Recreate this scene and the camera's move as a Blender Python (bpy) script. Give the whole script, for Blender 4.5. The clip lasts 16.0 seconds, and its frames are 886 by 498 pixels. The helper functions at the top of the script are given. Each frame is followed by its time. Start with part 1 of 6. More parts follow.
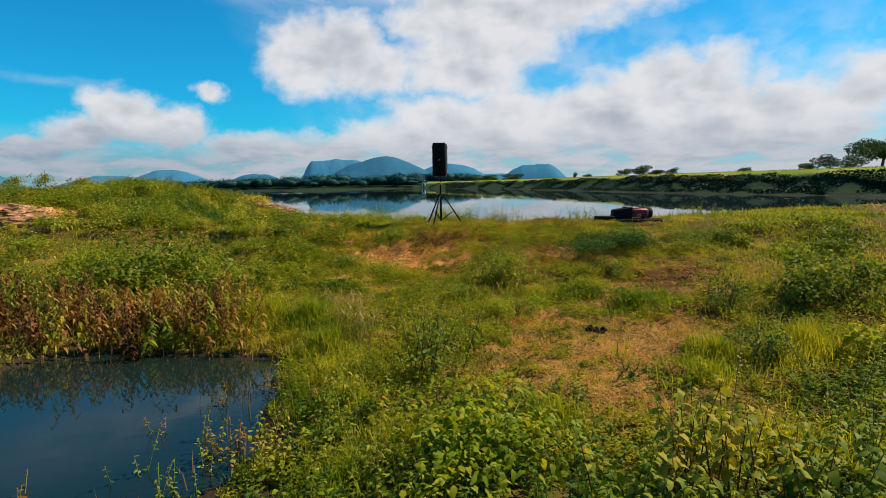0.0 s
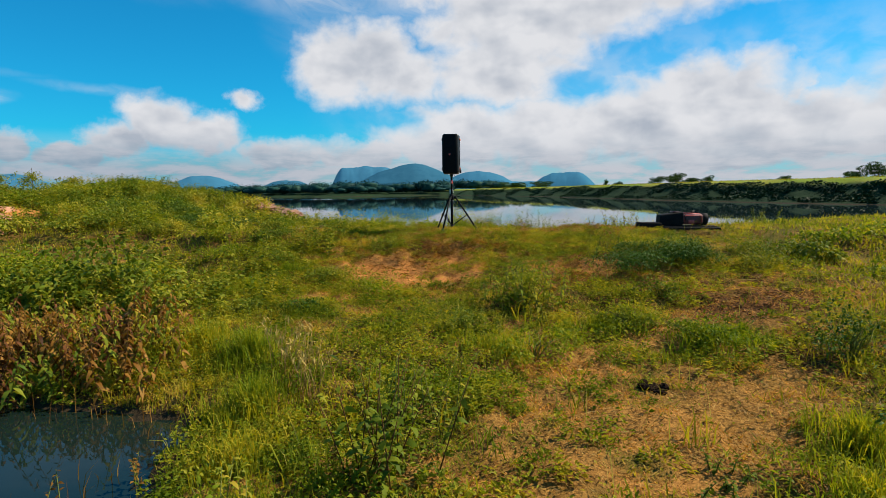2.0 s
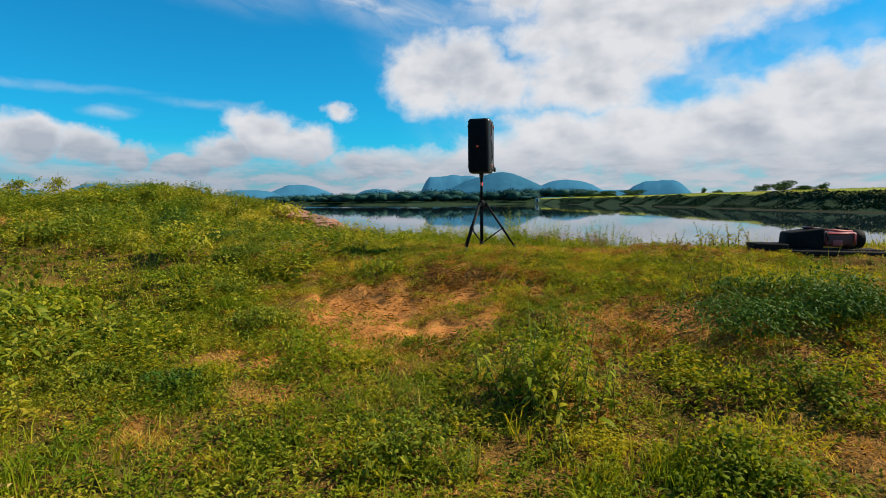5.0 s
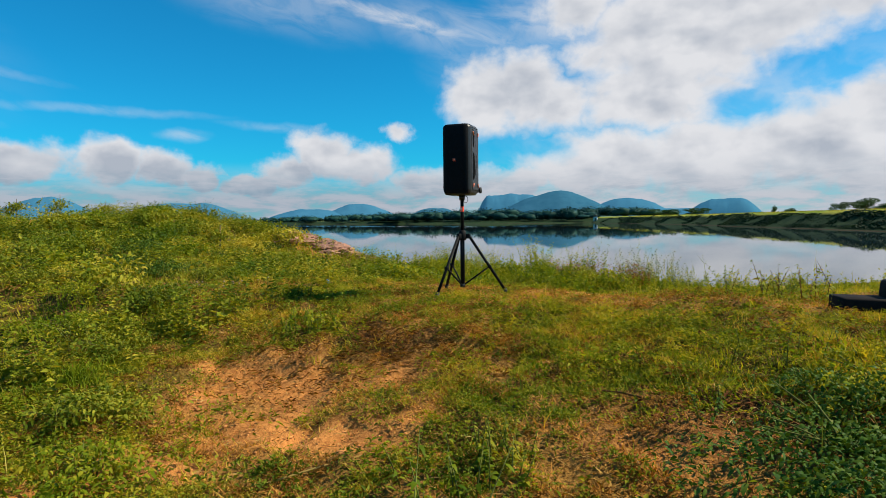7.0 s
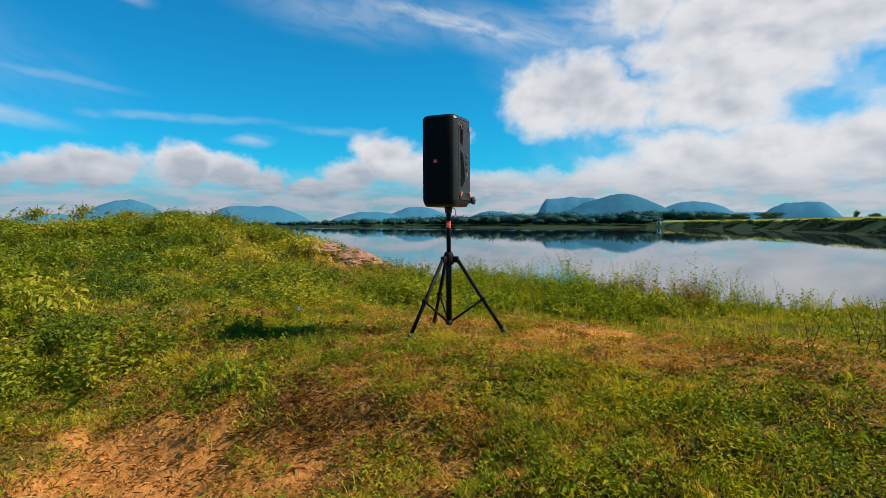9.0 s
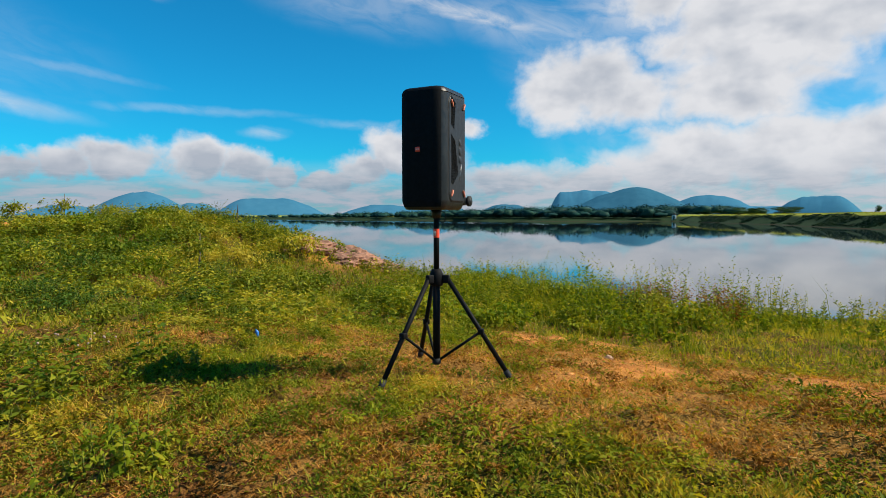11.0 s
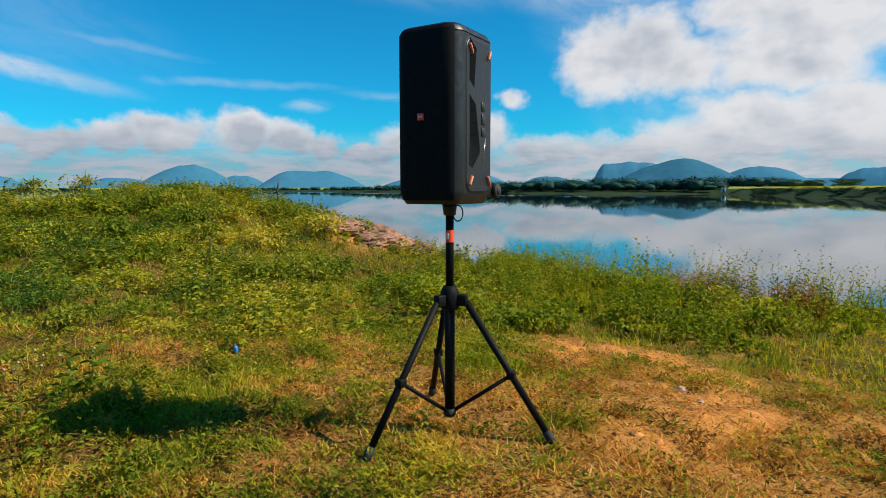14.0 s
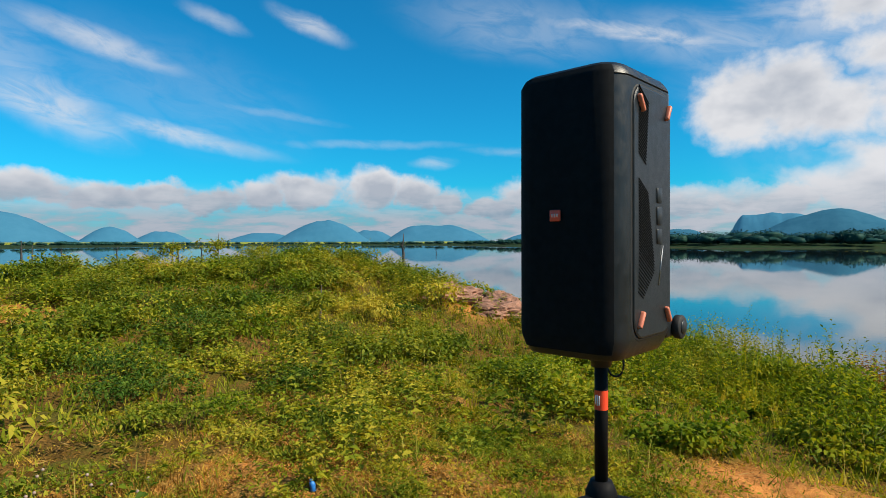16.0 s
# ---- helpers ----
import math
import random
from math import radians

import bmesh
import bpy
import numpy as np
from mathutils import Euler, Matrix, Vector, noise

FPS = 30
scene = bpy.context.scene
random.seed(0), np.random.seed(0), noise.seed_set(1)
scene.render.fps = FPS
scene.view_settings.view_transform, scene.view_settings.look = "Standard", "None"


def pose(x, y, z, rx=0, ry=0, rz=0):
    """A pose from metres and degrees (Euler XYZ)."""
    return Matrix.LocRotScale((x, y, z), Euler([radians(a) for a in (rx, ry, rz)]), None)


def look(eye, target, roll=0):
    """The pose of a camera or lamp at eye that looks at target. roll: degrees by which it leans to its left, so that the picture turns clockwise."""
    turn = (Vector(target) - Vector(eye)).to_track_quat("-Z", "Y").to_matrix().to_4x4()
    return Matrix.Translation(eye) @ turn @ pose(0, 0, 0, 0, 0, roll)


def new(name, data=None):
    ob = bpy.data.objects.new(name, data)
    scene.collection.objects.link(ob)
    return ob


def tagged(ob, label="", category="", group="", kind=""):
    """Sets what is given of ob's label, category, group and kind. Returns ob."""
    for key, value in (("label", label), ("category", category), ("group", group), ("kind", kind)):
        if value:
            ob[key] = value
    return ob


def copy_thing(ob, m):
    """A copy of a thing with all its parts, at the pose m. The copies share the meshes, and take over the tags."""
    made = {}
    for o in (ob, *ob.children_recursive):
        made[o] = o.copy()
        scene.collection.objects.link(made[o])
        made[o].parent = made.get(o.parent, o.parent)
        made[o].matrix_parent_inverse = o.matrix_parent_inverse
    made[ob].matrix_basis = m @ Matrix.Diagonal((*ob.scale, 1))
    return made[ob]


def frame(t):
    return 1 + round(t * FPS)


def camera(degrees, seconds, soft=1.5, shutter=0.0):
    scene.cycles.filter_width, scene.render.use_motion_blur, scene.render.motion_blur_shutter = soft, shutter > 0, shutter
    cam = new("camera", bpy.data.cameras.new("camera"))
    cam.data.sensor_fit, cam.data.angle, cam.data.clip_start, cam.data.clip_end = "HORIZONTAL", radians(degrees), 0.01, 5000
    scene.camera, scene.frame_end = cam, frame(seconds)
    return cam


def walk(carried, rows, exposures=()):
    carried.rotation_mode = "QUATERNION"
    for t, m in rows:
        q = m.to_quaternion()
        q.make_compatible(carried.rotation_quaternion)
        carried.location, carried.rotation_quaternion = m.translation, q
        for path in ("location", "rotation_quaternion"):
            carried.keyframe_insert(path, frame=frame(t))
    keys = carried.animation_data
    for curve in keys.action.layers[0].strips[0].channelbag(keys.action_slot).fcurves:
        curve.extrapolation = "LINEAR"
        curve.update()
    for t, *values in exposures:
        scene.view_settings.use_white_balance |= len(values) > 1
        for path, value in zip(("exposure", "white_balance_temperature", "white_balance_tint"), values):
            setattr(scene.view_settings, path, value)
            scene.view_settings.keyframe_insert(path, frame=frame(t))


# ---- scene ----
cam = camera(73.7, 16.0, soft=0.85)
PATH = [
    (0, (0.351, -12.622, 0.855), (0.3, -10.634, 0.635), -1.1),
    (0.5, (0.408, -12.159, 0.818), (0.336, -10.172, 0.603), -1.1),
    (1, (0.51, -11.682, 0.784), (0.419, -9.696, 0.571), -1.0),
    (1.5, (0.571, -11.185, 0.748), (0.443, -9.2, 0.54), -0.9),
    (2, (0.61, -10.686, 0.698), (0.465, -8.7, 0.504), -0.7),
    (2.5, (0.668, -10.221, 0.674), (0.504, -8.236, 0.488), -0.6),
    (3, (0.736, -9.738, 0.647), (0.548, -7.755, 0.461), -0.6),
    (3.5, (0.858, -9.244, 0.633), (0.628, -7.266, 0.448), -0.5),
    (4, (0.968, -8.781, 0.654), (0.676, -6.81, 0.484), -0.6),
    (4.2, (1.011, -8.607, 0.642), (0.684, -6.641, 0.475), -0.6),
    (6.3, (1.528, -6.448, 0.711), (0.992, -4.527, 0.57), -0.7),
    (6.5, (1.569, -6.251, 0.742), (1.016, -4.333, 0.616), -0.7),
    (7, (1.691, -5.823, 0.752), (1.071, -3.924, 0.655), -0.6),
    (7.5, (1.775, -5.405, 0.781), (1.073, -3.535, 0.695), -0.5),
    (8, (1.816, -4.989, 0.825), (1.073, -3.134, 0.741), -0.4),
    (8.5, (1.858, -4.669, 0.877), (1.08, -2.828, 0.791), -0.3),
    (9, (1.853, -4.328, 0.871), (1.049, -2.499, 0.786), -0.3),
    (9.2, (1.834, -4.205, 0.904), (1.015, -2.382, 0.822), -0.3),
    (11.3, (1.532, -3.142, 0.982), (0.69, -1.331, 0.872), -0.1),
    (11.5, (1.532, -3.104, 0.995), (0.708, -1.284, 0.89), -0.2),
    (12, (1.586, -3.02, 0.983), (0.802, -1.185, 0.849), -0.1),
    (12.5, (1.604, -2.952, 0.959), (0.811, -1.123, 0.795), -0.0),
    (13, (1.524, -2.776, 0.954), (0.707, -0.959, 0.775), -0.0),
    (13.5, (1.348, -2.534, 0.997), (0.48, -0.743, 0.805), -0.1),
    (14, (1.199, -2.237, 1.064), (0.239, -0.494, 0.863), -0.1),
    (14.5, (1.075, -1.996, 1.114), (0.017, -0.31, 0.924), -0.2),
    (15, (0.95, -1.828, 1.185), (-0.204, -0.202, 1.03), -0.3),
    (15.5, (0.827, -1.679, 1.22), (-0.419, -0.116, 1.146), -0.2),
    (16, (0.705, -1.468, 1.282), (-0.597, 0.05, 1.262), -0.2),
]
walk(cam, [(t, look(eye, target, roll)) for t, eye, target, roll in PATH])

# ---- world, sun, exposure ----
SUN_AZ, SUN_EL = 70.0, 43.5      # degrees clockwise from +y, degrees above the horizon
sun_data = bpy.data.lights.new("sun", "SUN")
sun_data.energy, sun_data.angle, sun_data.color = 5.0, radians(0.6), (1.0, 0.89, 0.70)
sun = new("sun", sun_data)
sd = Vector((math.sin(radians(SUN_AZ)) * math.cos(radians(SUN_EL)), math.cos(radians(SUN_AZ)) * math.cos(radians(SUN_EL)), math.sin(radians(SUN_EL))))
sun.matrix_world = look(sd * 50, (0, 0, 0))
scene.view_settings.exposure = 0.47

world = bpy.data.worlds.new("world")
scene.world = world
world.use_nodes = True


class Tree:
    """Small helper to write node graphs as expressions."""

    def __init__(self, tree):
        self.t = tree

    def n(self, kind, **props):
        node = self.t.nodes.new(kind)
        for k, v in props.items():
            if k == "operation":
                node.operation = v
            elif k == "blend_type":
                node.blend_type = v
            elif k == "data_type":
                node.data_type = v
        return node

    def put(self, value, socket):
        if isinstance(value, bpy.types.NodeSocket):
            self.t.links.new(value, socket)
        else:
            socket.default_value = value

    def math(self, op, a, b=0.0, clamp=False):
        m = self.n("ShaderNodeMath", operation=op)
        m.use_clamp = clamp
        self.put(a, m.inputs[0])
        self.put(b, m.inputs[1])
        return m.outputs[0]

    def vec(self, op, a, b=(0, 0, 0)):
        m = self.n("ShaderNodeVectorMath", operation=op)
        self.put(a, m.inputs[0])
        self.put(b, m.inputs[1])
        return m.outputs["Value" if op in ("LENGTH", "DOT_PRODUCT") else "Vector"]

    def noise(self, vector, scale, detail=4.0, rough=0.55, distort=0.0):
        m = self.n("ShaderNodeTexNoise")
        if vector is not None:
            self.put(vector, m.inputs["Vector"])
        m.inputs["Scale"].default_value, m.inputs["Detail"].default_value = scale, detail
        m.inputs["Roughness"].default_value, m.inputs["Distortion"].default_value = rough, distort
        return m.outputs[0]

    def ramp(self, value, lo, hi, a=0.0, b=1.0, smooth=True):
        m = self.n("ShaderNodeMapRange")
        m.interpolation_type = "SMOOTHSTEP" if smooth else "LINEAR"
        self.put(value, m.inputs[0])
        for i, v in enumerate((lo, hi, a, b)):
            m.inputs[1 + i].default_value = v
        return m.outputs[0]

    def mix(self, f, a, b, mode="MIX"):
        m = self.n("ShaderNodeMix", data_type="RGBA", blend_type=mode)
        self.put(f, m.inputs[0])
        self.put((*a, 1) if isinstance(a, tuple) else a, m.inputs[6])
        self.put((*b, 1) if isinstance(b, tuple) else b, m.inputs[7])
        return m.outputs[2]

    def bump(self, height, strength, distance):
        m = self.n("ShaderNodeBump")
        m.inputs["Strength"].default_value, m.inputs["Distance"].default_value = strength, distance
        self.put(height, m.inputs["Height"])
        return m.outputs[0]


def sky():
    w = Tree(world.node_tree)
    world.node_tree.nodes.clear()
    tex = w.n("ShaderNodeTexSky")
    tex.sky_type, tex.sun_disc = "NISHITA", False
    tex.sun_elevation, tex.sun_rotation = radians(SUN_EL), radians(SUN_AZ)
    tex.air_density, tex.dust_density, tex.ozone_density = 1.0, 0.3, 3.0
    place = w.n("ShaderNodeTexCoord").outputs["Generated"]
    part_xyz = w.n("ShaderNodeSeparateXYZ")
    w.put(place, part_xyz.inputs[0])
    x, y, z = part_xyz.outputs
    az = w.math("MULTIPLY", w.math("ARCTAN2", x, y), 57.2958)
    el = w.math("MULTIPLY", w.math("ARCSINE", z), 57.2958)
    chart = w.n("ShaderNodeCombineXYZ")
    w.put(az, chart.inputs[0])
    w.put(el, chart.inputs[1])
    chart = chart.outputs[0]
    coarse = w.n("ShaderNodeTexNoise")
    w.put(chart, coarse.inputs["Vector"])
    coarse.inputs["Scale"].default_value, coarse.inputs["Detail"].default_value, coarse.inputs["Roughness"].default_value = 0.28, 5.0, 0.6
    wob = w.vec("MULTIPLY", w.vec("SUBTRACT", coarse.outputs[1], (0.5, 0.5, 0.5)), (5.0, 3.2, 0))
    spot = w.vec("ADD", chart, wob)
    # cumulus heaps: azimuth, elevation, half width, half height, in degrees, and how dense the middle is
    heaps = [(-13.7, 11.8, 4.6, 3.9), (-10.5, 12.2, 4.8, 4.0), (-7.0, 11.0, 5.5, 3.6, 0.8), (3, 16, 9, 6.5), (10, 17.5, 8, 5.0), (17, 19, 7, 4.8), (22, 20, 7, 5.2), (1.5, 11, 8, 3.6), (-4, 15, 6, 4, 0.5), (-5, 19, 7, 4, 0.7),
             (-3, 5.0, 8, 3.6), (6, 5.2, 8, 4.4), (14, 6.0, 7, 4.6), (19.5, 7.5, 5.5, 4.2), (23.6, 8.2, 4.0, 3.5), (30, 4.8, 6, 3.4), (33.5, 7.0, 4.2, 3.2), (39, 8.5, 6, 4.5), (47, 8, 8, 5), (37.5, 16, 5, 3.2), (60, 9, 10, 6),
             (-29.4, 6.0, 3.6, 2.6), (-25.6, 5.0, 3.6, 2.1), (-32.2, 4.4, 3.2, 1.9), (-22.4, 8.3, 2.6, 1.4, 0.62), (-18.8, 3.6, 4.5, 1.8), (-12, 3.6, 5, 1.8), (26, 4.5, 7, 3.6), (20, 3.5, 9, 2.8),
             (-53.4, 4.9, 4.2, 2.0), (-47.2, 5.1, 3.3, 2.2), (-43.3, 4.7, 2.5, 1.8), (-40.1, 4.1, 2.3, 1.5), (-36, 3.2, 3.2, 1.3),
             (-76, 4.4, 4.5, 1.6), (-70.5, 4.0, 4, 1.5), (-66, 4.2, 3, 1.4), (-62, 3.9, 3, 1.3), (-58, 4.2, 3, 1.6), (-86, 4.8, 6, 2.0), (-98, 5.5, 8, 2.6)]
    total = None
    for a, e, ra, re, *peak in heaps:
        d = w.vec("LENGTH", w.vec("MULTIPLY", w.vec("SUBTRACT", spot, (a, e, 0)), (1 / ra, 1 / re, 0)))
        v = w.math("SUBTRACT", peak[0] if peak else 1.0, d)
        total = v if total is None else w.math("MAXIMUM", total, v)
    # blue gaps between them
    for a, e, ra, re in [(9.6, 9.7, 2.4, 1.1), (14.0, 11.9, 3.0, 0.6), (19.5, 13.0, 4.0, 0.8), (26.5, 13.2, 4.5, 1.6), (29.3, 10.3, 2.6, 1.7), (-9.4, 6.9, 2.4, 1.0), (-15.3, 6.2, 3.2, 1.2), (-12.6, 7.2, 1.6, 0.7), (33.0, 11.2, 2.4, 0.9)]:
        d = w.vec("LENGTH", w.vec("MULTIPLY", w.vec("SUBTRACT", w.vec("ADD", chart, w.vec("MULTIPLY", wob, (0.6, 0.6, 0))), (a, e, 0)), (1 / ra, 1 / re, 0)))
        total = w.math("MINIMUM", total, w.math("ADD", w.math("MULTIPLY", w.math("SUBTRACT", d, 1.0), 0.30), 0.02))
    flat = w.vec("MULTIPLY", chart, (1, 1.35, 1))
    ragged = w.noise(flat, 0.30, 5, 0.54, 0.25)
    heap = w.math("ADD", total, w.math("MULTIPLY", w.math("SUBTRACT", ragged, 0.5), 0.62))
    cumulus = w.ramp(heap, -0.20, 0.40)
    # the rest of the sky goes on in broken cloud
    high = w.noise(w.vec("MULTIPLY", place, (1, 1, 2.2)), 3.2, 5, 0.6, 0.2)
    rest = w.math("MULTIPLY", w.ramp(high, 0.62, 0.8), w.ramp(el, 22, 34))
    behind = w.math("MULTIPLY", w.ramp(high, 0.60, 0.76), w.ramp(y, 0.05, -0.3))
    # thin streaks
    lean = w.n("ShaderNodeCombineXYZ")
    w.put(w.math("MULTIPLY", az, 0.13), lean.inputs[0])
    w.put(w.math("ADD", w.math("MULTIPLY", el, 0.34), w.math("MULTIPLY", az, 0.075)), lean.inputs[1])
    # cirrus strokes: azimuth, elevation, half length, half thickness, slope in degrees, strength
    strokes = None
    for a, e, ln, th, slope, k in [(-70.5, 16.4, 8.0, 1.3, -13, 0.62), (-74.5, 11.4, 7.0, 2.4, -22, 0.72), (-64, 9.5, 8.5, 1.0, -10, 0.6), (-53.3, 19.7, 4.0, 0.9, -19, 0.6), (-61.6, 19.5, 3.0, 0.8, -16, 0.4), (-21.6, 18.3, 12, 0.9, -12, 0.72), (-16, 17.2, 11, 2.6, -12, 0.42),
                                   (-48, 9.4, 10, 0.45, 0, 0.22), (-80, 15, 9, 4, -15, 0.3), (-57, 12, 7, 0.5, -8, 0.2), (-33, 8.6, 6, 0.5, -4, 0.25), (-41.5, 7.7, 2.2, 0.6, 0, 0.4), (-6, 17.6, 9, 3.2, -10, 0.6), (-33, 19.8, 12, 3.2, -8, 0.28), (-14, 14.5, 6, 4, -10, 0.3), (-66, 13.5, 14, 5, -12, 0.12)]:
        c, n = math.cos(radians(slope)), math.sin(radians(slope))
        off = w.vec("SUBTRACT", w.vec("ADD", chart, w.vec("MULTIPLY", wob, (0.5, 0.3, 0))), (a, e, 0))
        u, v = w.vec("DOT_PRODUCT", off, (c / ln, n / ln, 0)), w.vec("DOT_PRODUCT", off, (-n / th, c / th, 0))
        d = w.math("SQRT", w.math("ADD", w.math("MULTIPLY", u, u), w.math("MULTIPLY", v, v)))
        one = w.ramp(d, 1.25, 0.1, 0, k)
        strokes = one if strokes is None else w.math("MAXIMUM", strokes, one)
    streak = w.math("MULTIPLY", w.ramp(w.noise(lean.outputs[0], 1.6, 5, 0.62, 0.8), 0.28, 0.62, 0.3, 1.0), strokes)
    band = w.noise(w.vec("MULTIPLY", chart, (0.55, 2.3, 1)), 0.34, 5, 0.6, 0.2)
    low = w.math("MULTIPLY", w.ramp(el, 5.6, 1.8), w.ramp(band, 0.30, 0.55, 0.6, 1.0))
    cover = w.math("MAXIMUM", w.math("MAXIMUM", cumulus, rest), w.math("MAXIMUM", streak, w.math("MAXIMUM", low, behind)))
    # thin veil between the heaps on the brighter side
    cover = w.math("MAXIMUM", cover, w.math("MULTIPLY", w.math("MULTIPLY", w.ramp(el, 17, 8), w.ramp(az, -18, 0)), w.ramp(ragged, 0.35, 0.7, 0.12, 0.5)))
    # lit from above and from the sun's side: billows are brighter there, thick middles and undersides greyer
    billow = w.math("SUBTRACT", w.noise(flat, 0.30, 4, 0.5, 0.25), w.noise(w.vec("ADD", flat, (0.9, 1.5, 0)), 0.30, 4, 0.5, 0.25))
    thick = w.noise(w.vec("MULTIPLY", chart, (1, 1.9, 1)), 0.15, 3, 0.5)
    grey = w.math("MULTIPLY", w.ramp(heap, 0.10, 0.75), w.ramp(thick, 0.34, 0.66, 0.0, 0.75))
    grey = w.math("ADD", w.math("ADD", grey, w.math("MULTIPLY", w.ramp(az, -14, -26), w.ramp(el, 7.5, 3.5, 0, 0.5))), w.math("MULTIPLY", billow, -1.1), True)
    white = w.mix(grey, (0.83, 0.84, 0.875), (0.47, 0.52, 0.605))
    far_air = w.mix(w.ramp(band, 0.36, 0.60), w.mix(w.ramp(az, -30, -5), (0.27, 0.39, 0.50), (0.42, 0.49, 0.58)), w.mix(w.ramp(az, -30, -5), (0.46, 0.51, 0.595), (0.58, 0.61, 0.675)))
    white = w.mix(w.math("MULTIPLY", w.ramp(el, 6.0, 2.4), w.ramp(heap, 0.95, 0.35, 0.5, 0.95)), white, far_air)
    blue = w.mix(1.0, tex.outputs[0], (0.008, 0.112, 0.150), "MULTIPLY")
    colour = w.mix(cover, blue, white)
    bg = w.n("ShaderNodeBackground")
    w.put(colour, bg.inputs[0])
    bg.inputs[1].default_value = 0.655
    out = w.n("ShaderNodeOutputWorld")
    world.node_tree.links.new(bg.outputs[0], out.inputs[0])


sky()


# ---- materials ----
def material(name):
    m = bpy.data.materials.new(name)
    m.use_nodes = True
    m.node_tree.nodes.clear()
    t = Tree(m.node_tree)
    out = t.n("ShaderNodeOutputMaterial")
    return m, t, out


def solid(name, colour, rough=0.5, metal=0.0, vary=0.15, scale=30.0, bump=0.0, bump_scale=200.0, spec=0.5):
    m, t, out = material(name)
    p = t.n("ShaderNodeBsdfPrincipled")
    place = t.n("ShaderNodeTexCoord").outputs["Object"]
    n1, n2 = t.noise(place, scale, 5, 0.6), t.noise(place, scale * 0.17, 3, 0.5)
    f = t.math("ADD", t.math("MULTIPLY", n1, 0.5), t.math("MULTIPLY", n2, 0.5))
    dark = tuple(c * (1 - vary) for c in colour)
    light = tuple(min(1, c * (1 + vary)) for c in colour)
    t.put(t.mix(t.ramp(f, 0.35, 0.65), dark, light), p.inputs["Base Color"])
    t.put(t.ramp(n1, 0.3, 0.7, max(0.02, rough - 0.08), min(1, rough + 0.08)), p.inputs["Roughness"])
    p.inputs["Metallic"].default_value = metal
    p.inputs["Specular IOR Level"].default_value = spec
    if bump:
        t.put(t.bump(t.noise(place, bump_scale, 3, 0.6), 0.6, bump), p.inputs["Normal"])
    m.node_tree.links.new(p.outputs[0], out.inputs[0])
    return m


def leafy(name, colours, patch=0.6, through_light=0.45, dry=None, patch_scale=0.9):
    """Leaves and blades: colour by piece and by place, lit from both sides."""
    m, t, out = material(name)
    geo = t.n("ShaderNodeNewGeometry")
    ramp = t.n("ShaderNodeValToRGB")
    els = ramp.color_ramp.elements
    els[0].position, els[1].position = 0.0, 1.0
    els[0].color, els[1].color = (*colours[0], 1), (*colours[-1], 1)
    for i, c in enumerate(colours[1:-1]):
        e = els.new((i + 1) / (len(colours) - 1))
        e.color = (*c, 1)
    big = t.ramp(t.noise(geo.outputs["Position"], patch_scale, 3, 0.55), 0.3, 0.7, -patch / 2, patch / 2)
    own = t.ramp(geo.outputs["Random Per Island"], 0.0, 1.0, 0.18, 0.82, False)
    t.put(t.math("ADD", own, big, True), ramp.inputs[0])
    col = ramp.outputs[0]
    if dry:
        f = t.ramp(t.noise(geo.outputs["Position"], 0.75, 4, 0.6), 0.45, 0.62, 0.05, 0.8)
        col = t.mix(f, col, dry)
    p = t.n("ShaderNodeBsdfPrincipled")
    t.put(col, p.inputs["Base Color"])
    p.inputs["Roughness"].default_value = 0.5
    p.inputs["Specular IOR Level"].default_value = 0.05
    tr = t.n("ShaderNodeBsdfTranslucent")
    t.put(t.mix(1.0, col, (1.35, 1.2, 0.4), "MULTIPLY"), tr.inputs[0])
    mx = t.n("ShaderNodeMixShader")
    mx.inputs[0].default_value = through_light * 0.5
    m.node_tree.links.new(p.outputs[0], mx.inputs[1])
    m.node_tree.links.new(tr.outputs[0], mx.inputs[2])
    m.node_tree.links.new(mx.outputs[0], out.inputs[0])
    return m


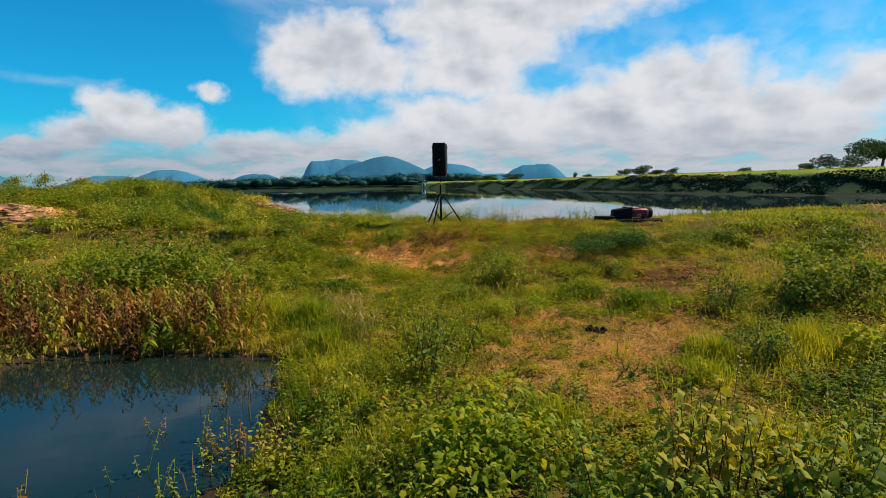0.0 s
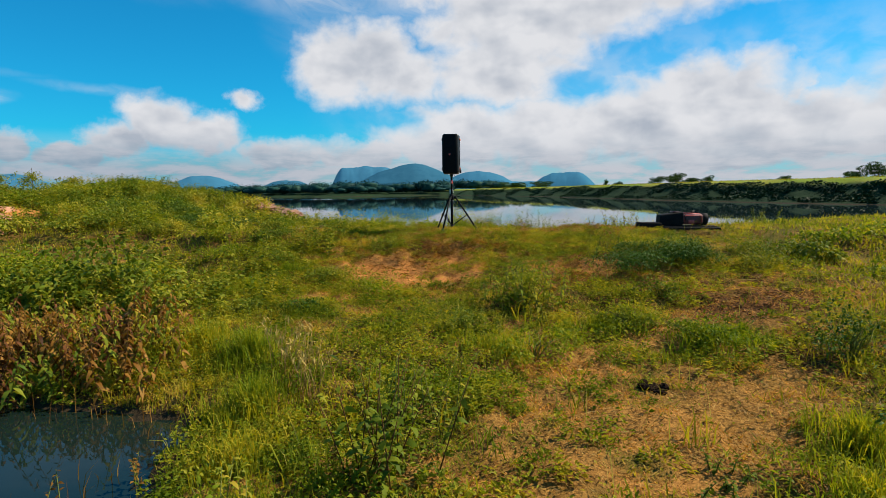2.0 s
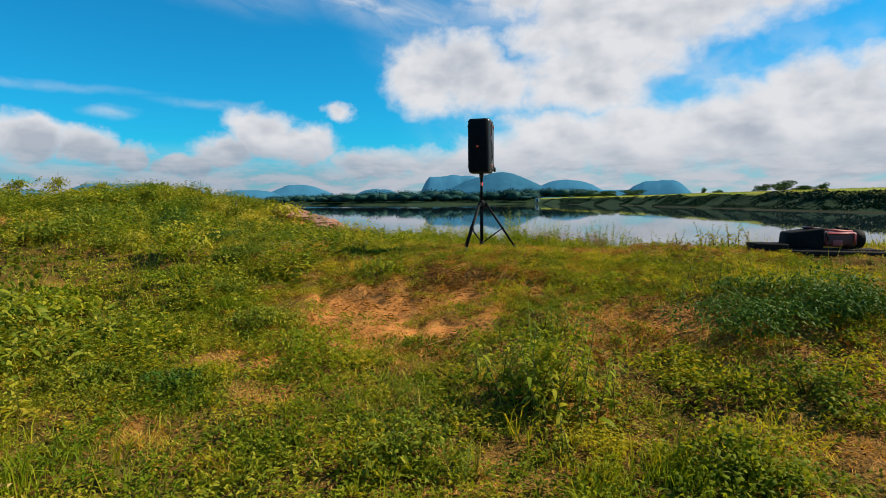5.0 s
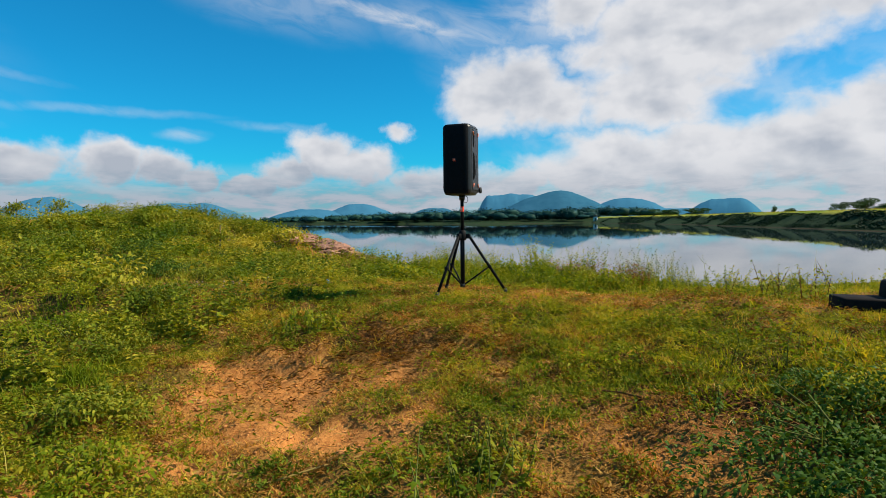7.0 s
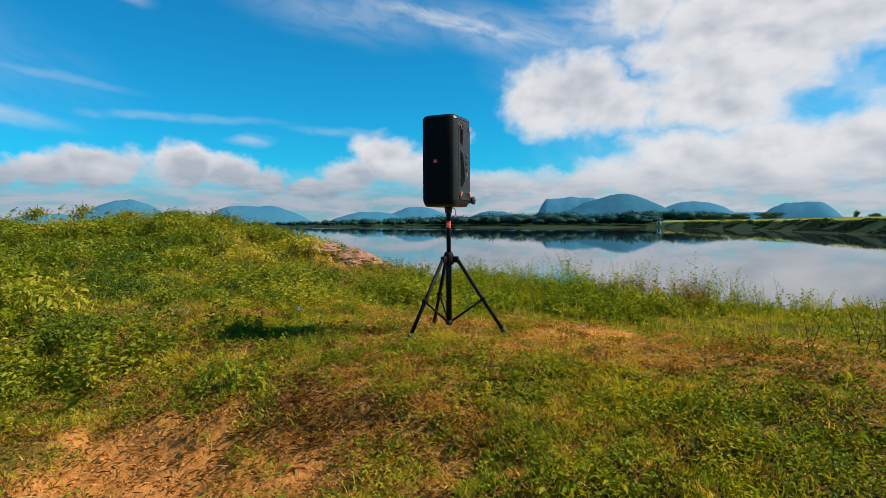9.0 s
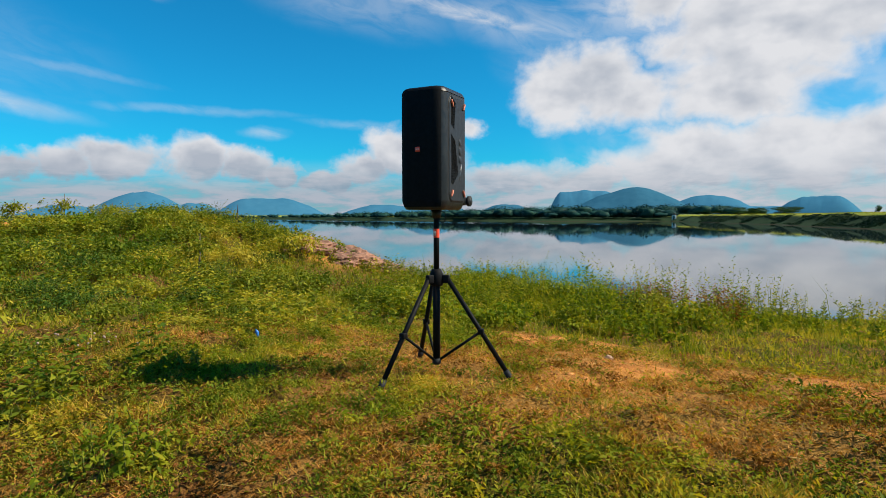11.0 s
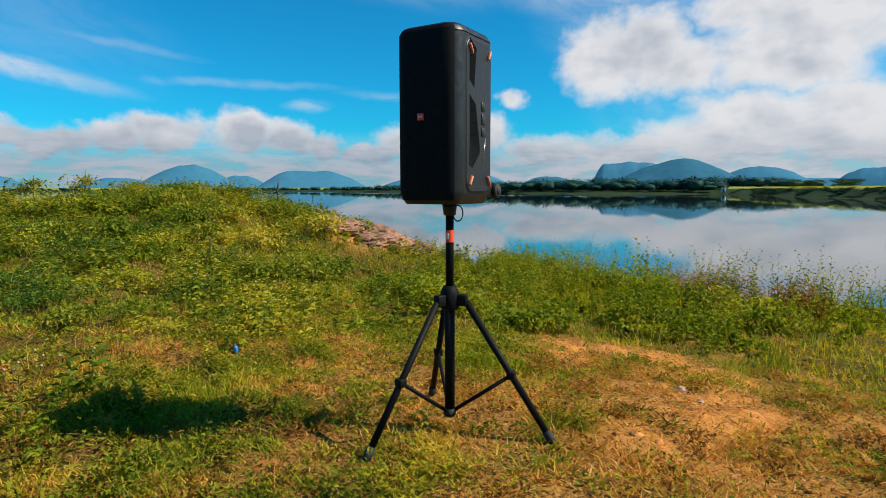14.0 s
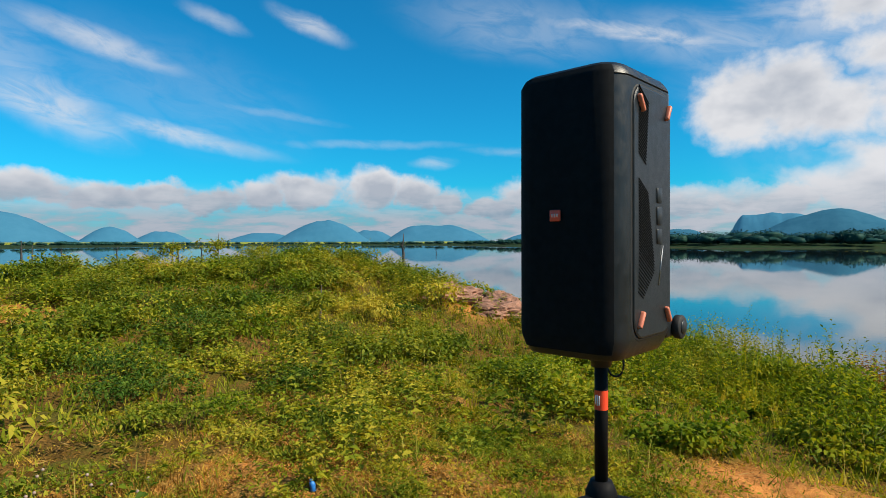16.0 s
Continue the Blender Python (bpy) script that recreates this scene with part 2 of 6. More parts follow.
def ground_material():
    m, t, out = material("earth_and_turf")
    p = t.n("ShaderNodeBsdfPrincipled")
    geo = t.n("ShaderNodeNewGeometry")
    pos = geo.outputs["Position"]
    bare = t.n("ShaderNodeAttribute")
    bare.attribute_name = "bare"
    far = t.n("ShaderNodeAttribute")
    far.attribute_name = "far"
    fine, mid, big = t.noise(pos, 38, 6, 0.65), t.noise(pos, 5, 5, 0.6), t.noise(pos, 0.7, 4, 0.55)
    soil = t.mix(t.ramp(mid, 0.35, 0.65), (0.34, 0.125, 0.032), (0.54, 0.215, 0.055))
    soil = t.mix(t.ramp(fine, 0.4, 0.75), soil, (0.60, 0.265, 0.072))
    soil = t.mix(t.ramp(fine, 0.42, 0.25), soil, (0.12, 0.052, 0.022))
    litter = t.mix(t.ramp(fine, 0.35, 0.65), (0.040, 0.023, 0.008), (0.24, 0.125, 0.030))
    litter = t.mix(t.ramp(big, 0.35, 0.65), litter, (0.105, 0.062, 0.014))
    litter = t.mix(t.ramp(t.noise(pos, 2.2, 4, 0.6), 0.42, 0.6, 0.0, 0.8), litter, (0.085, 0.085, 0.014))
    parched = t.n("ShaderNodeAttribute")
    parched.attribute_name = "parched"
    straw = t.mix(t.ramp(fine, 0.3, 0.65), (0.12, 0.060, 0.015), (0.38, 0.195, 0.045))
    litter = t.mix(parched.outputs["Fac"], litter, straw)
    mulch = t.n("ShaderNodeAttribute")
    mulch.attribute_name = "mulch"
    rot = t.mix(t.ramp(fine, 0.4, 0.65), (0.045, 0.020, 0.007), (0.26, 0.115, 0.034))
    near = t.mix(mulch.outputs["Fac"], t.mix(bare.outputs["Fac"], litter, soil), rot)
    meadow = t.mix(t.ramp(t.noise(pos, 0.06, 5, 0.6), 0.35, 0.65), (0.17, 0.22, 0.025), (0.33, 0.30, 0.05))
    # low far land and scarp: dark green, the scarp's shade put into the colour
    scarp_dark = t.mix(t.ramp(t.noise(pos, 0.5, 4, 0.6), 0.35, 0.65), (0.012, 0.030, 0.013), (0.028, 0.048, 0.020))
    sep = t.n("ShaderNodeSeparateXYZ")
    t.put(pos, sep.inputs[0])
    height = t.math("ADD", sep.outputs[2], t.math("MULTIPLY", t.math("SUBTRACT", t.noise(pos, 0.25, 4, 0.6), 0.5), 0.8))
    meadow = t.mix(t.ramp(height, 1.35, 0.8), meadow, scarp_dark)
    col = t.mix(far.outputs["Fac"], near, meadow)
    wet = t.ramp(sep.outputs[2], -0.80, -0.90)
    col = t.mix(wet, col, (0.045, 0.032, 0.018))
    t.put(col, p.inputs["Base Color"])
    p.inputs["Roughness"].default_value = 0.92
    p.inputs["Specular IOR Level"].default_value = 0.04
    t.put(t.bump(t.math("ADD", fine, t.math("MULTIPLY", mid, 2.0)), 0.9, 0.02), p.inputs["Normal"])
    m.node_tree.links.new(p.outputs[0], out.inputs[0])
    return m


def water_material(name, tint, ripple, distance, rough, spec=0.6):
    m, t, out = material(name)
    p = t.n("ShaderNodeBsdfPrincipled")
    pos = t.n("ShaderNodeNewGeometry").outputs["Position"]
    t.put(t.mix(t.ramp(t.noise(pos, 0.05, 4, 0.5), 0.35, 0.65), tint, tuple(c * 1.6 for c in tint)), p.inputs["Base Color"])
    p.inputs["Roughness"].default_value, p.inputs["IOR"].default_value = rough, 1.33
    p.inputs["Specular IOR Level"].default_value = spec
    waves = t.math("ADD", t.noise(t.vec("MULTIPLY", pos, (1.0, 2.2, 1)), ripple, 3, 0.5), t.math("MULTIPLY", t.noise(pos, ripple * 0.12, 2, 0.5), 2.5))
    t.put(t.bump(waves, 0.25, distance), p.inputs["Normal"])
    m.node_tree.links.new(p.outputs[0], out.inputs[0])
    return m


def hill_material(name, low, high, haze_glow):
    """Wooded hills kilometres away; blue haze is painted in by colour and emission."""
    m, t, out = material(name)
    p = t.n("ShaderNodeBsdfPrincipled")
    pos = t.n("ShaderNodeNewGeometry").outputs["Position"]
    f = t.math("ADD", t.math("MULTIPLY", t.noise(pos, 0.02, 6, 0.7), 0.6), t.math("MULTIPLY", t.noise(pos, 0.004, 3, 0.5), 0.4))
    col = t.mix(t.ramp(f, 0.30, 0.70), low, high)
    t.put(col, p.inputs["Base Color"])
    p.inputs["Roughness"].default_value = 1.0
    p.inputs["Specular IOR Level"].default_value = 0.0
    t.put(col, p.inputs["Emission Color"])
    p.inputs["Emission Strength"].default_value = haze_glow
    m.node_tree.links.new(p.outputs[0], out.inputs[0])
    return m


M_GROUND = ground_material()
M_LAKE = water_material("lake_water", (0.013, 0.025, 0.029), 1.4, 0.0022, 0.018)
M_POND = water_material("pond_water", (0.005, 0.011, 0.009), 3.0, 0.003, 0.03, 0.45)
# blue of distant air painted into the hill colours, plus a faint emission
M_HILL = hill_material("hazy_hill", (0.028, 0.110, 0.178), (0.038, 0.130, 0.200), 0.44)
M_HILL_NEAR = hill_material("hazy_wooded_hill", (0.020, 0.082, 0.132), (0.030, 0.104, 0.158), 0.40)
M_TURF = leafy("turf_blade", [(0.081, 0.138, 0.011), (0.225, 0.272, 0.02), (0.399, 0.355, 0.034), (0.641, 0.411, 0.071)], 0.9, 0.8, None, 2.0)
M_TURF_DRY = leafy("dry_turf_blade", [(0.239, 0.115, 0.022), (0.434, 0.211, 0.039), (0.623, 0.308, 0.072), (0.727, 0.425, 0.148)], 0.5, 0.7, None, 1.3)
M_GRASS = leafy("tall_grass", [(0.094, 0.138, 0.009), (0.23, 0.259, 0.016), (0.412, 0.33, 0.026)], 0.9, 0.9, None, 1.8)
M_LUSH = leafy("lush_grass", [(0.089, 0.154, 0.007), (0.245, 0.287, 0.015), (0.551, 0.418, 0.029)], 0.5, 0.9)
M_LEAF = leafy("weed_leaf", [(0.047, 0.081, 0.007), (0.14, 0.182, 0.014), (0.354, 0.318, 0.029)], 0.5, 0.7)
M_LEAF_BRIGHT = leafy("bright_leaf", [(0.062, 0.119, 0.006), (0.184, 0.238, 0.012), (0.429, 0.369, 0.027)], 0.5, 0.9)
M_LEAF_DARK = leafy("dark_leaf", [(0.022, 0.06, 0.007), (0.055, 0.11, 0.012), (0.13, 0.17, 0.020)], 0.4, 0.35)
M_LEAF_YELLOW = leafy("yellowing_leaf", [(0.1, 0.16, 0.018), (0.25, 0.27, 0.025), (0.5, 0.33, 0.035)], 0.5, 0.8)
M_MOUND = leafy("mound_weed", [(0.066, 0.12, 0.011), (0.192, 0.235, 0.017), (0.345, 0.329, 0.027), (0.461, 0.371, 0.043)], 1.1, 0.8, None, 0.7)
M_THATCH = leafy("matted_dead_turf", [(0.1, 0.052, 0.012), (0.27, 0.145, 0.03), (0.46, 0.27, 0.065)], 0.8, 0.4, None, 3.0)
M_DRY = leafy("dry_weed", [(0.085, 0.036, 0.007), (0.24, 0.11, 0.02), (0.42, 0.225, 0.048)], 0.4, 0.6)
M_MULCH = leafy("rotting_leaf", [(0.04, 0.014, 0.005), (0.11, 0.040, 0.012), (0.24, 0.095, 0.028)], 0.5, 0.15)
M_STRAW = leafy("straw", [(0.26, 0.15, 0.04), (0.40, 0.26, 0.08), (0.50, 0.36, 0.14)], 0.3, 0.3)
M_STALK = leafy("pale_stalk", [(0.22, 0.22, 0.03), (0.40, 0.36, 0.06), (0.55, 0.44, 0.12)], 0.5, 0.6)
M_SEED = leafy("pale_seed_head", [(0.34, 0.23, 0.06), (0.48, 0.35, 0.11)], 0.2, 0.4)
M_STEM = solid("green_stem", (0.13, 0.14, 0.03), 0.8, vary=0.4, scale=20, spec=0.08)
M_STEM_DRY = solid("dry_stem", (0.13, 0.065, 0.022), 0.85, vary=0.4, scale=20, spec=0.08)
M_BARK = solid("bark", (0.10, 0.08, 0.06), 0.9, vary=0.4, scale=12, bump=0.01, bump_scale=40)
M_DEADWOOD = solid("dead_wood", (0.055, 0.05, 0.045), 0.9, vary=0.3, scale=3)
M_TREE = leafy("tree_leaf", [(0.018, 0.05, 0.016), (0.035, 0.08, 0.022), (0.06, 0.11, 0.03)], 0.4, 0.25, None, 0.2)
# far woods: distance haze put into the leaves as a bluish tint
M_WOOD_FAR = leafy("hazy_far_wood_leaf", [(0.012, 0.048, 0.042), (0.018, 0.060, 0.048), (0.030, 0.078, 0.052)], 0.7, 0.06, None, 0.03)
# dark scrub leaves with a bluish cast painted in for haze
M_SCRUB = leafy("hazy_bank_scrub_leaf", [(0.010, 0.034, 0.018), (0.016, 0.046, 0.022), (0.034, 0.066, 0.024)], 0.8, 0.05, None, 0.12)
M_ROCK = solid("red_rock", (0.25, 0.125, 0.078), 0.95, vary=0.6, scale=9, bump=0.05, bump_scale=16)
M_CLOD = solid("dry_clay", (0.52, 0.22, 0.068), 0.97, vary=0.4, scale=25, bump=0.006, bump_scale=90, spec=0.05)
M_EARTH = solid("red_earth", (0.40, 0.19, 0.105), 0.97, vary=0.55, scale=6, bump=0.06, bump_scale=11, spec=0.1)
M_DUNG = solid("dung", (0.022, 0.012, 0.007), 1.0, vary=0.5, scale=40, bump=0.02, bump_scale=70, spec=0.05)
M_SHELL = solid("black_plastic", (0.011, 0.013, 0.0145), 0.40, vary=0.2, scale=40, bump=0.0003, bump_scale=900, spec=0.45)
M_GRILLE = solid("black_grille", (0.006, 0.007, 0.008), 0.8, vary=0.3, scale=300, bump=0.0006, bump_scale=1200, spec=0.12)
M_RUBBER = solid("rubber", (0.012, 0.012, 0.012), 0.75, vary=0.3, scale=60)
M_ORANGE = solid("orange_rubber", (0.62, 0.175, 0.095), 0.55, vary=0.12, scale=60)
M_BADGE = solid("red_badge", (0.85, 0.07, 0.025), 0.4, vary=0.05, scale=60)
M_BADGE_MARK = solid("badge_print", (0.85, 0.42, 0.34), 0.5, vary=0.05, scale=60)
M_PALE = solid("pale_print", (0.80, 0.78, 0.75), 0.5, vary=0.05, scale=60)
M_STEEL = solid("black_powder_coat", (0.006, 0.006, 0.0065), 0.6, vary=0.25, scale=60, bump=0.0004, bump_scale=700, spec=0.12)
M_CHROME = solid("worn_steel", (0.35, 0.35, 0.35), 0.35, metal=1.0, vary=0.2, scale=40)
M_RED_BRIGHT = solid("worn_red_enamel", (0.42, 0.06, 0.05), 0.45, vary=0.3, scale=14)
M_RED = solid("red_enamel", (0.085, 0.012, 0.014), 0.4, vary=0.35, scale=12)
M_BLACK = solid("sooty_metal", (0.010, 0.009, 0.009), 0.7, vary=0.4, scale=20, bump=0.002, bump_scale=60, spec=0.1)
M_BOARD = solid("black_board", (0.016, 0.013, 0.012), 0.85, vary=0.4, scale=8, bump=0.004, bump_scale=30, spec=0.08)
M_BLUE = solid("blue_plastic", (0.02, 0.16, 0.48), 0.35, vary=0.2, scale=30)
M_STONE = solid("pale_stone", (0.42, 0.27, 0.17), 0.9, vary=0.25, scale=14, bump=0.01, bump_scale=40)
M_FLOWER = solid("pale_flower", (0.34, 0.24, 0.19), 0.8, vary=0.2, scale=60)
M_WHITEWASH = solid("whitewash", (0.75, 0.72, 0.66), 0.9, vary=0.12, scale=2)

# ---- land form ----
WATER = -0.92
rng = np.random.default_rng(7)


def lattice(x, y, seed):
    h = np.sin(x * 127.1 + y * 311.7 + seed * 74.7) * 43758.5453
    return h - np.floor(h)


def rough(x, y, scale, seed=0, octaves=3):
    """Value noise from -1 to 1 for arrays."""
    total, amp, norm = 0.0, 1.0, 0.0
    for o in range(octaves):
        u, v = x * scale * 2 ** o, y * scale * 2 ** o
        i, j = np.floor(u), np.floor(v)
        f, g = u - i, v - j
        f, g = f * f * (3 - 2 * f), g * g * (3 - 2 * g)
        s = seed + 13 * o
        a = lattice(i, j, s) * (1 - f) + lattice(i + 1, j, s) * f
        b = lattice(i, j + 1, s) * (1 - f) + lattice(i + 1, j + 1, s) * f
        total, norm = total + amp * (a * (1 - g) + b * g), norm + amp
        amp *= 0.5
    return total / norm * 2 - 1


def step(v, lo, hi):
    t = np.clip((v - lo) / (hi - lo), 0, 1)
    return t * t * (3 - 2 * t)


# mounds and hollows: x, y, half widths, height
MOUNDS = [(-9.5, 7.5, 3.0, 3.0, 1.02), (-6, 7.5, 2, 2.2, 0.33), (-6, 3, 2.2, 2, 0.09), (-9, 1, 2.5, 2.5, 0.22), (-3.2, -7.4, 1.7, 1.3, -0.32), (-2.5, 2.2, 1.6, 1.4, -0.13),
          (3, -2.4, 1.6, 1.6, 0.20), (2.2, 3.2, 1.6, 1.5, -0.14), (-13, 5, 4, 5, 1.05), (-4.5, -2.5, 1.8, 1.6, -0.22), (4.5, -5, 2, 2, 0.16), (0, 6.5, 2.5, 2, 0.10),
          (-0.7, -2.4, 0.9, 0.8, -0.15), (-9, -4, 3, 3, 0.3), (-2.6, -9.1, 1.5, 1.4, -0.27), (-1.6, -9.3, 0.7, 0.9, -0.05), (-1.75, -7.0, 0.55, 0.5, -0.11)]


def shore_y(x):
    return np.interp(x, [-60, -40, -35, -25, -16, -12, -9, -6, -3, 1, 4, 9, 17, 30, 45], [-60, -14, -2, 5, 9, 11, 12, 12, 11, 9.3, 9.6, 12.5, 16.5, 22, 30])


def bank_s(x, y):
    """How far a place lies behind the waterline of the opposite bank."""
    edge = np.interp(y, [-20, 15, 34, 70, 140, 236, 400, 5000], [60, 40, 34.5, 26.5, 15, -12, -60, -600])
    return (x - edge) * 0.95 + rough(x, y, 0.06, 5, 3) * 3.0


def far_s(x, y):
    az, r = np.degrees(np.arctan2(x, y)), np.hypot(x, y)
    edge = np.interp(az, [-180, -130, -110, -88, -78, -60, -45, -35, -25, -15, -3, 20], [60, 90, 300, 420, 460, 820, 760, 430, 300, 225, 238, 260])
    return r - edge + rough(x, y, 0.012, 9, 3) * 14


def ground_z(x, y):
    x, y = np.asarray(x, float), np.asarray(y, float)
    d = shore_y(x) + rough(x, y, 0.45, 2, 3) * 0.5 - y
    z = np.interp(d, [-40, -20, -5, 0, 3.5, 6, 7.8, 9.3], [-3.5, -2.8, -1.6, -0.92, -0.68, -0.42, -0.18, 0])
    z = z + np.interp(y, [-30, -14, -9, -6, -4.5, -3, -1.6, -0.6], [-0.7, -0.78, -0.82, -0.68, -0.6, -0.42, -0.2, 0]) * step(d, 0, 6)
    for a, b, ra, rb, h in MOUNDS:
        z = z + h * np.exp(-((x - a) / ra) ** 2 - ((y - b) / rb) ** 2)
    bumpy = rough(x, y, 0.9, 3, 3) * 0.05 + rough(x, y, 3.2, 4, 3) * 0.045 + rough(x, y, 0.8, 15, 2) * 0.07 * step(-x, 2, 4) + rough(x, y, 6.5, 17, 2) * 0.03
    # eroded lip above the bare earth
    lip = -1.78 + 0.16 * np.sin(2.6 * x + 0.6) + rough(x, y, 3.0, 18, 2) * 0.08
    z = z + 0.06 * step(y - lip, -0.05, 0.05) * step(x, -1.3, -0.9) * (1 - step(x, 0.35, 0.9)) * (1 - step(y, -1.4, -0.6))
    z = z + bumpy * step(d, -1, 1) * step(np.hypot(x, y), 0.3, 1.5)
    s = bank_s(x, y)
    bank = -3.0 + 2.1 * step(s, -8, 0) + 0.35 * step(s, 0, 1.5) + 2.1 * step(s + rough(x, y, 0.2, 8, 3) * 1.2, 1.0, 6.0) + 0.01 * np.clip(s, 0, 300) * 0.6
    f = far_s(x, y)
    far = -3.0 + 2.1 * step(f, -20, 0) + 1.1 * step(f, 0, 10) + 0.004 * np.clip(f, 0, 2500)
    return np.maximum(np.maximum(z, bank), far)


# bare earth: x, y, half widths, strength
PATCHES = [(-0.55, -2.2, 0.95, 0.7, 1.0), (-0.6, -2.85, 0.8, 0.5, 0.85), (-0.72, -3.45, 0.5, 0.32, 0.9), (0.95, 0.95, 0.4, 0.35, 1.0), (2.2, 0.9, 0.9, 0.4, 0.9), (1.0, 1.5, 0.6, 1.0, 0.85), (0.3, 2.9, 1.0, 0.6, 0.9), (-0.3, 2.3, 0.6, 0.5, 0.7), (0.9, 2.5, 0.6, 0.5, 0.7), (-1.1, 0.45, 0.6, 0.35, 0.4), (-2.4, 0.42, 0.3, 0.25, 0.8), (2.4, 1.4, 1.1, 0.6, 0.8), (0.2, -2.0, 0.5, 0.3, 0.8), (1.0, 0.4, 0.9, 0.35, 0.5),
           (1.7, -6.6, 1.0, 1.2, 0.16), (-0.5, -0.5, 1.2, 0.8, 0.3), (-2.0, 0.5, 0.4, 0.3, 0.8), (-8.7, 0.1, 1.3, 1.2, 1.0), (-6.05, 8.3, 1.2, 1.9, 1.0), (1.9, -3.0, 0.9, 0.6, 0.45),
           (-12, 4.0, 2.0, 0.7, 0.8), (-0.9, -4.0, 0.5, 0.3, 0.5), (3.4, 2.4, 0.9, 0.4, 0.7), (1.4, -7.7, 0.9, 0.6, 0.2), (0.0, -2.85, 0.8, 0.5, 0.75)]


def bare(x, y):
    total = np.zeros_like(x)
    for a, b, ra, rb, k in PATCHES:
        total = np.maximum(total, k * (1.25 - np.hypot((x - a) / ra, (y - b) / rb)))
    return np.clip(total * 1.1 + (rough(x, y, 2.4, 21, 3) * 0.95 - 0.12) * step(total, 0.0, 0.4), 0, 1)


# rotting brown litter, at (2.5, -2.75) painted-in shade too: x, y, half widths, strength
ROT = [(-0.75, -0.35, 0.35, 0.18, 0.6), (0.5, -1.9, 0.4, 0.15, 0.5), (3.3, -4.6, 1.0, 0.65, 1.0), (2.5, -2.75, 1.0, 0.5, 0.9), (4.0, -6.0, 1.1, 0.7, 0.8), (-0.35, -1.6, 0.7, 0.28, 0.8), (2.0, -4.4, 0.6, 0.35, 0.5), (3.2, -3.9, 0.8, 0.4, 0.7), (-2.2, -0.9, 0.6, 0.25, 0.5)]


def mulch(x, y):
    total = np.zeros_like(x)
    for a, b, ra, rb, k in ROT:
        total = np.maximum(total, k * (1.3 - np.hypot((x - a) / ra, (y - b) / rb)))
    return np.clip(total * 1.2 + (rough(x, y, 2.4, 25, 3) * 0.7 - 0.1) * step(total, 0.0, 0.4), 0, 1)


# sun-dried zones of the turf: x, y, half widths, strength
DRY = [(2.2, -0.1, 1.3, 0.8, 1.0), (0.4, -0.3, 1.3, 0.8, 0.45), (2.1, 1.0, 2.8, 1.7, 1.15), (1.6, -6.6, 1.3, 1.2, 1.0), (0.9, -7.4, 0.6, 0.6, 0.8), (0.5, -1.5, 1.4, 0.6, 0.5), (-0.4, -2.3, 1.0, 0.9, 0.75), (1.6, -3.2, 0.9, 0.7, 0.6), (3.3, -4.5, 1.0, 0.8, 0.8), (-1.0, -4.1, 0.7, 0.5, 0.6), (-2.0, 0.4, 0.8, 0.5, 0.6), (1.4, -8.0, 1.0, 0.7, 0.7)]


def dried(x, y):
    total = np.zeros_like(x)
    for a, b, ra, rb, k in DRY:
        total = np.maximum(total, k * np.clip(1.5 - np.hypot((x - a) / ra, (y - b) / rb), 0, 1))
    return 0.04 + 0.9 * step(0.13 + total * 0.6 + rough(x, y, 1.8, 91, 2) * 0.45 + rough(x, y, 6.0, 93, 2) * 0.4, 0.2, 0.62)


def mesh_from(name, verts, faces, mat, smooth=False):
    """A mesh from arrays: faces all with the same number of corners."""
    me = bpy.data.meshes.new(name)
    verts, faces = np.asarray(verts, np.float32), np.asarray(faces, np.int32)
    k = faces.shape[1]
    me.vertices.add(len(verts))
    me.vertices.foreach_set("co", verts.ravel())
    me.loops.add(faces.size)
    me.loops.foreach_set("vertex_index", faces.ravel())
    me.polygons.add(len(faces))
    me.polygons.foreach_set("loop_start", np.arange(0, faces.size, k, dtype=np.int32))
    if smooth:
        me.polygons.foreach_set("use_smooth", np.ones(len(faces), bool))
    me.update(calc_edges=True)
    me.materials.append(mat)
    return me


def thing(name, label, category, group="", at=None, kind=""):
    ob = tagged(new(name), label, category, group, kind)
    ob.empty_display_size = 0.1
    if at is not None:
        ob.matrix_world = at
    return ob


def part(name, bm, mat, parent, label="", smooth=True):
    me = bm
    if isinstance(bm, bmesh.types.BMesh):
        me = bpy.data.meshes.new(name)
        if smooth:
            for f in bm.faces:
                f.smooth = True
        bm.to_mesh(me)
        bm.free()
    if not me.materials:
        me.materials.append(mat)
    ob = new(name, me)
    ob.parent = parent
    return tagged(ob, label)


def tube(points, radii, sides=8, cap=True):
    """A round bar along points."""
    bm = bmesh.new()
    rings = []
    pts = [Vector(p) for p in points]
    for i, p in enumerate(pts):
        d = (pts[min(i + 1, len(pts) - 1)] - pts[max(i - 1, 0)]).normalized()
        u = d.cross(Vector((0, 0, 1)) if abs(d.z) < 0.9 else Vector((1, 0, 0))).normalized()
        v = d.cross(u)
        r = radii[i] if hasattr(radii, "__len__") else radii
        rings.append([bm.verts.new(p + (u * math.cos(2 * math.pi * k / sides) + v * math.sin(2 * math.pi * k / sides)) * r) for k in range(sides)])
    for a, b in zip(rings, rings[1:]):
        for k in range(sides):
            bm.faces.new((a[k], a[(k + 1) % sides], b[(k + 1) % sides], b[k]))
    if cap:
        bm.faces.new(rings[0][::-1])
        bm.faces.new(rings[-1])
    bmesh.ops.recalc_face_normals(bm, faces=bm.faces)
    return bm


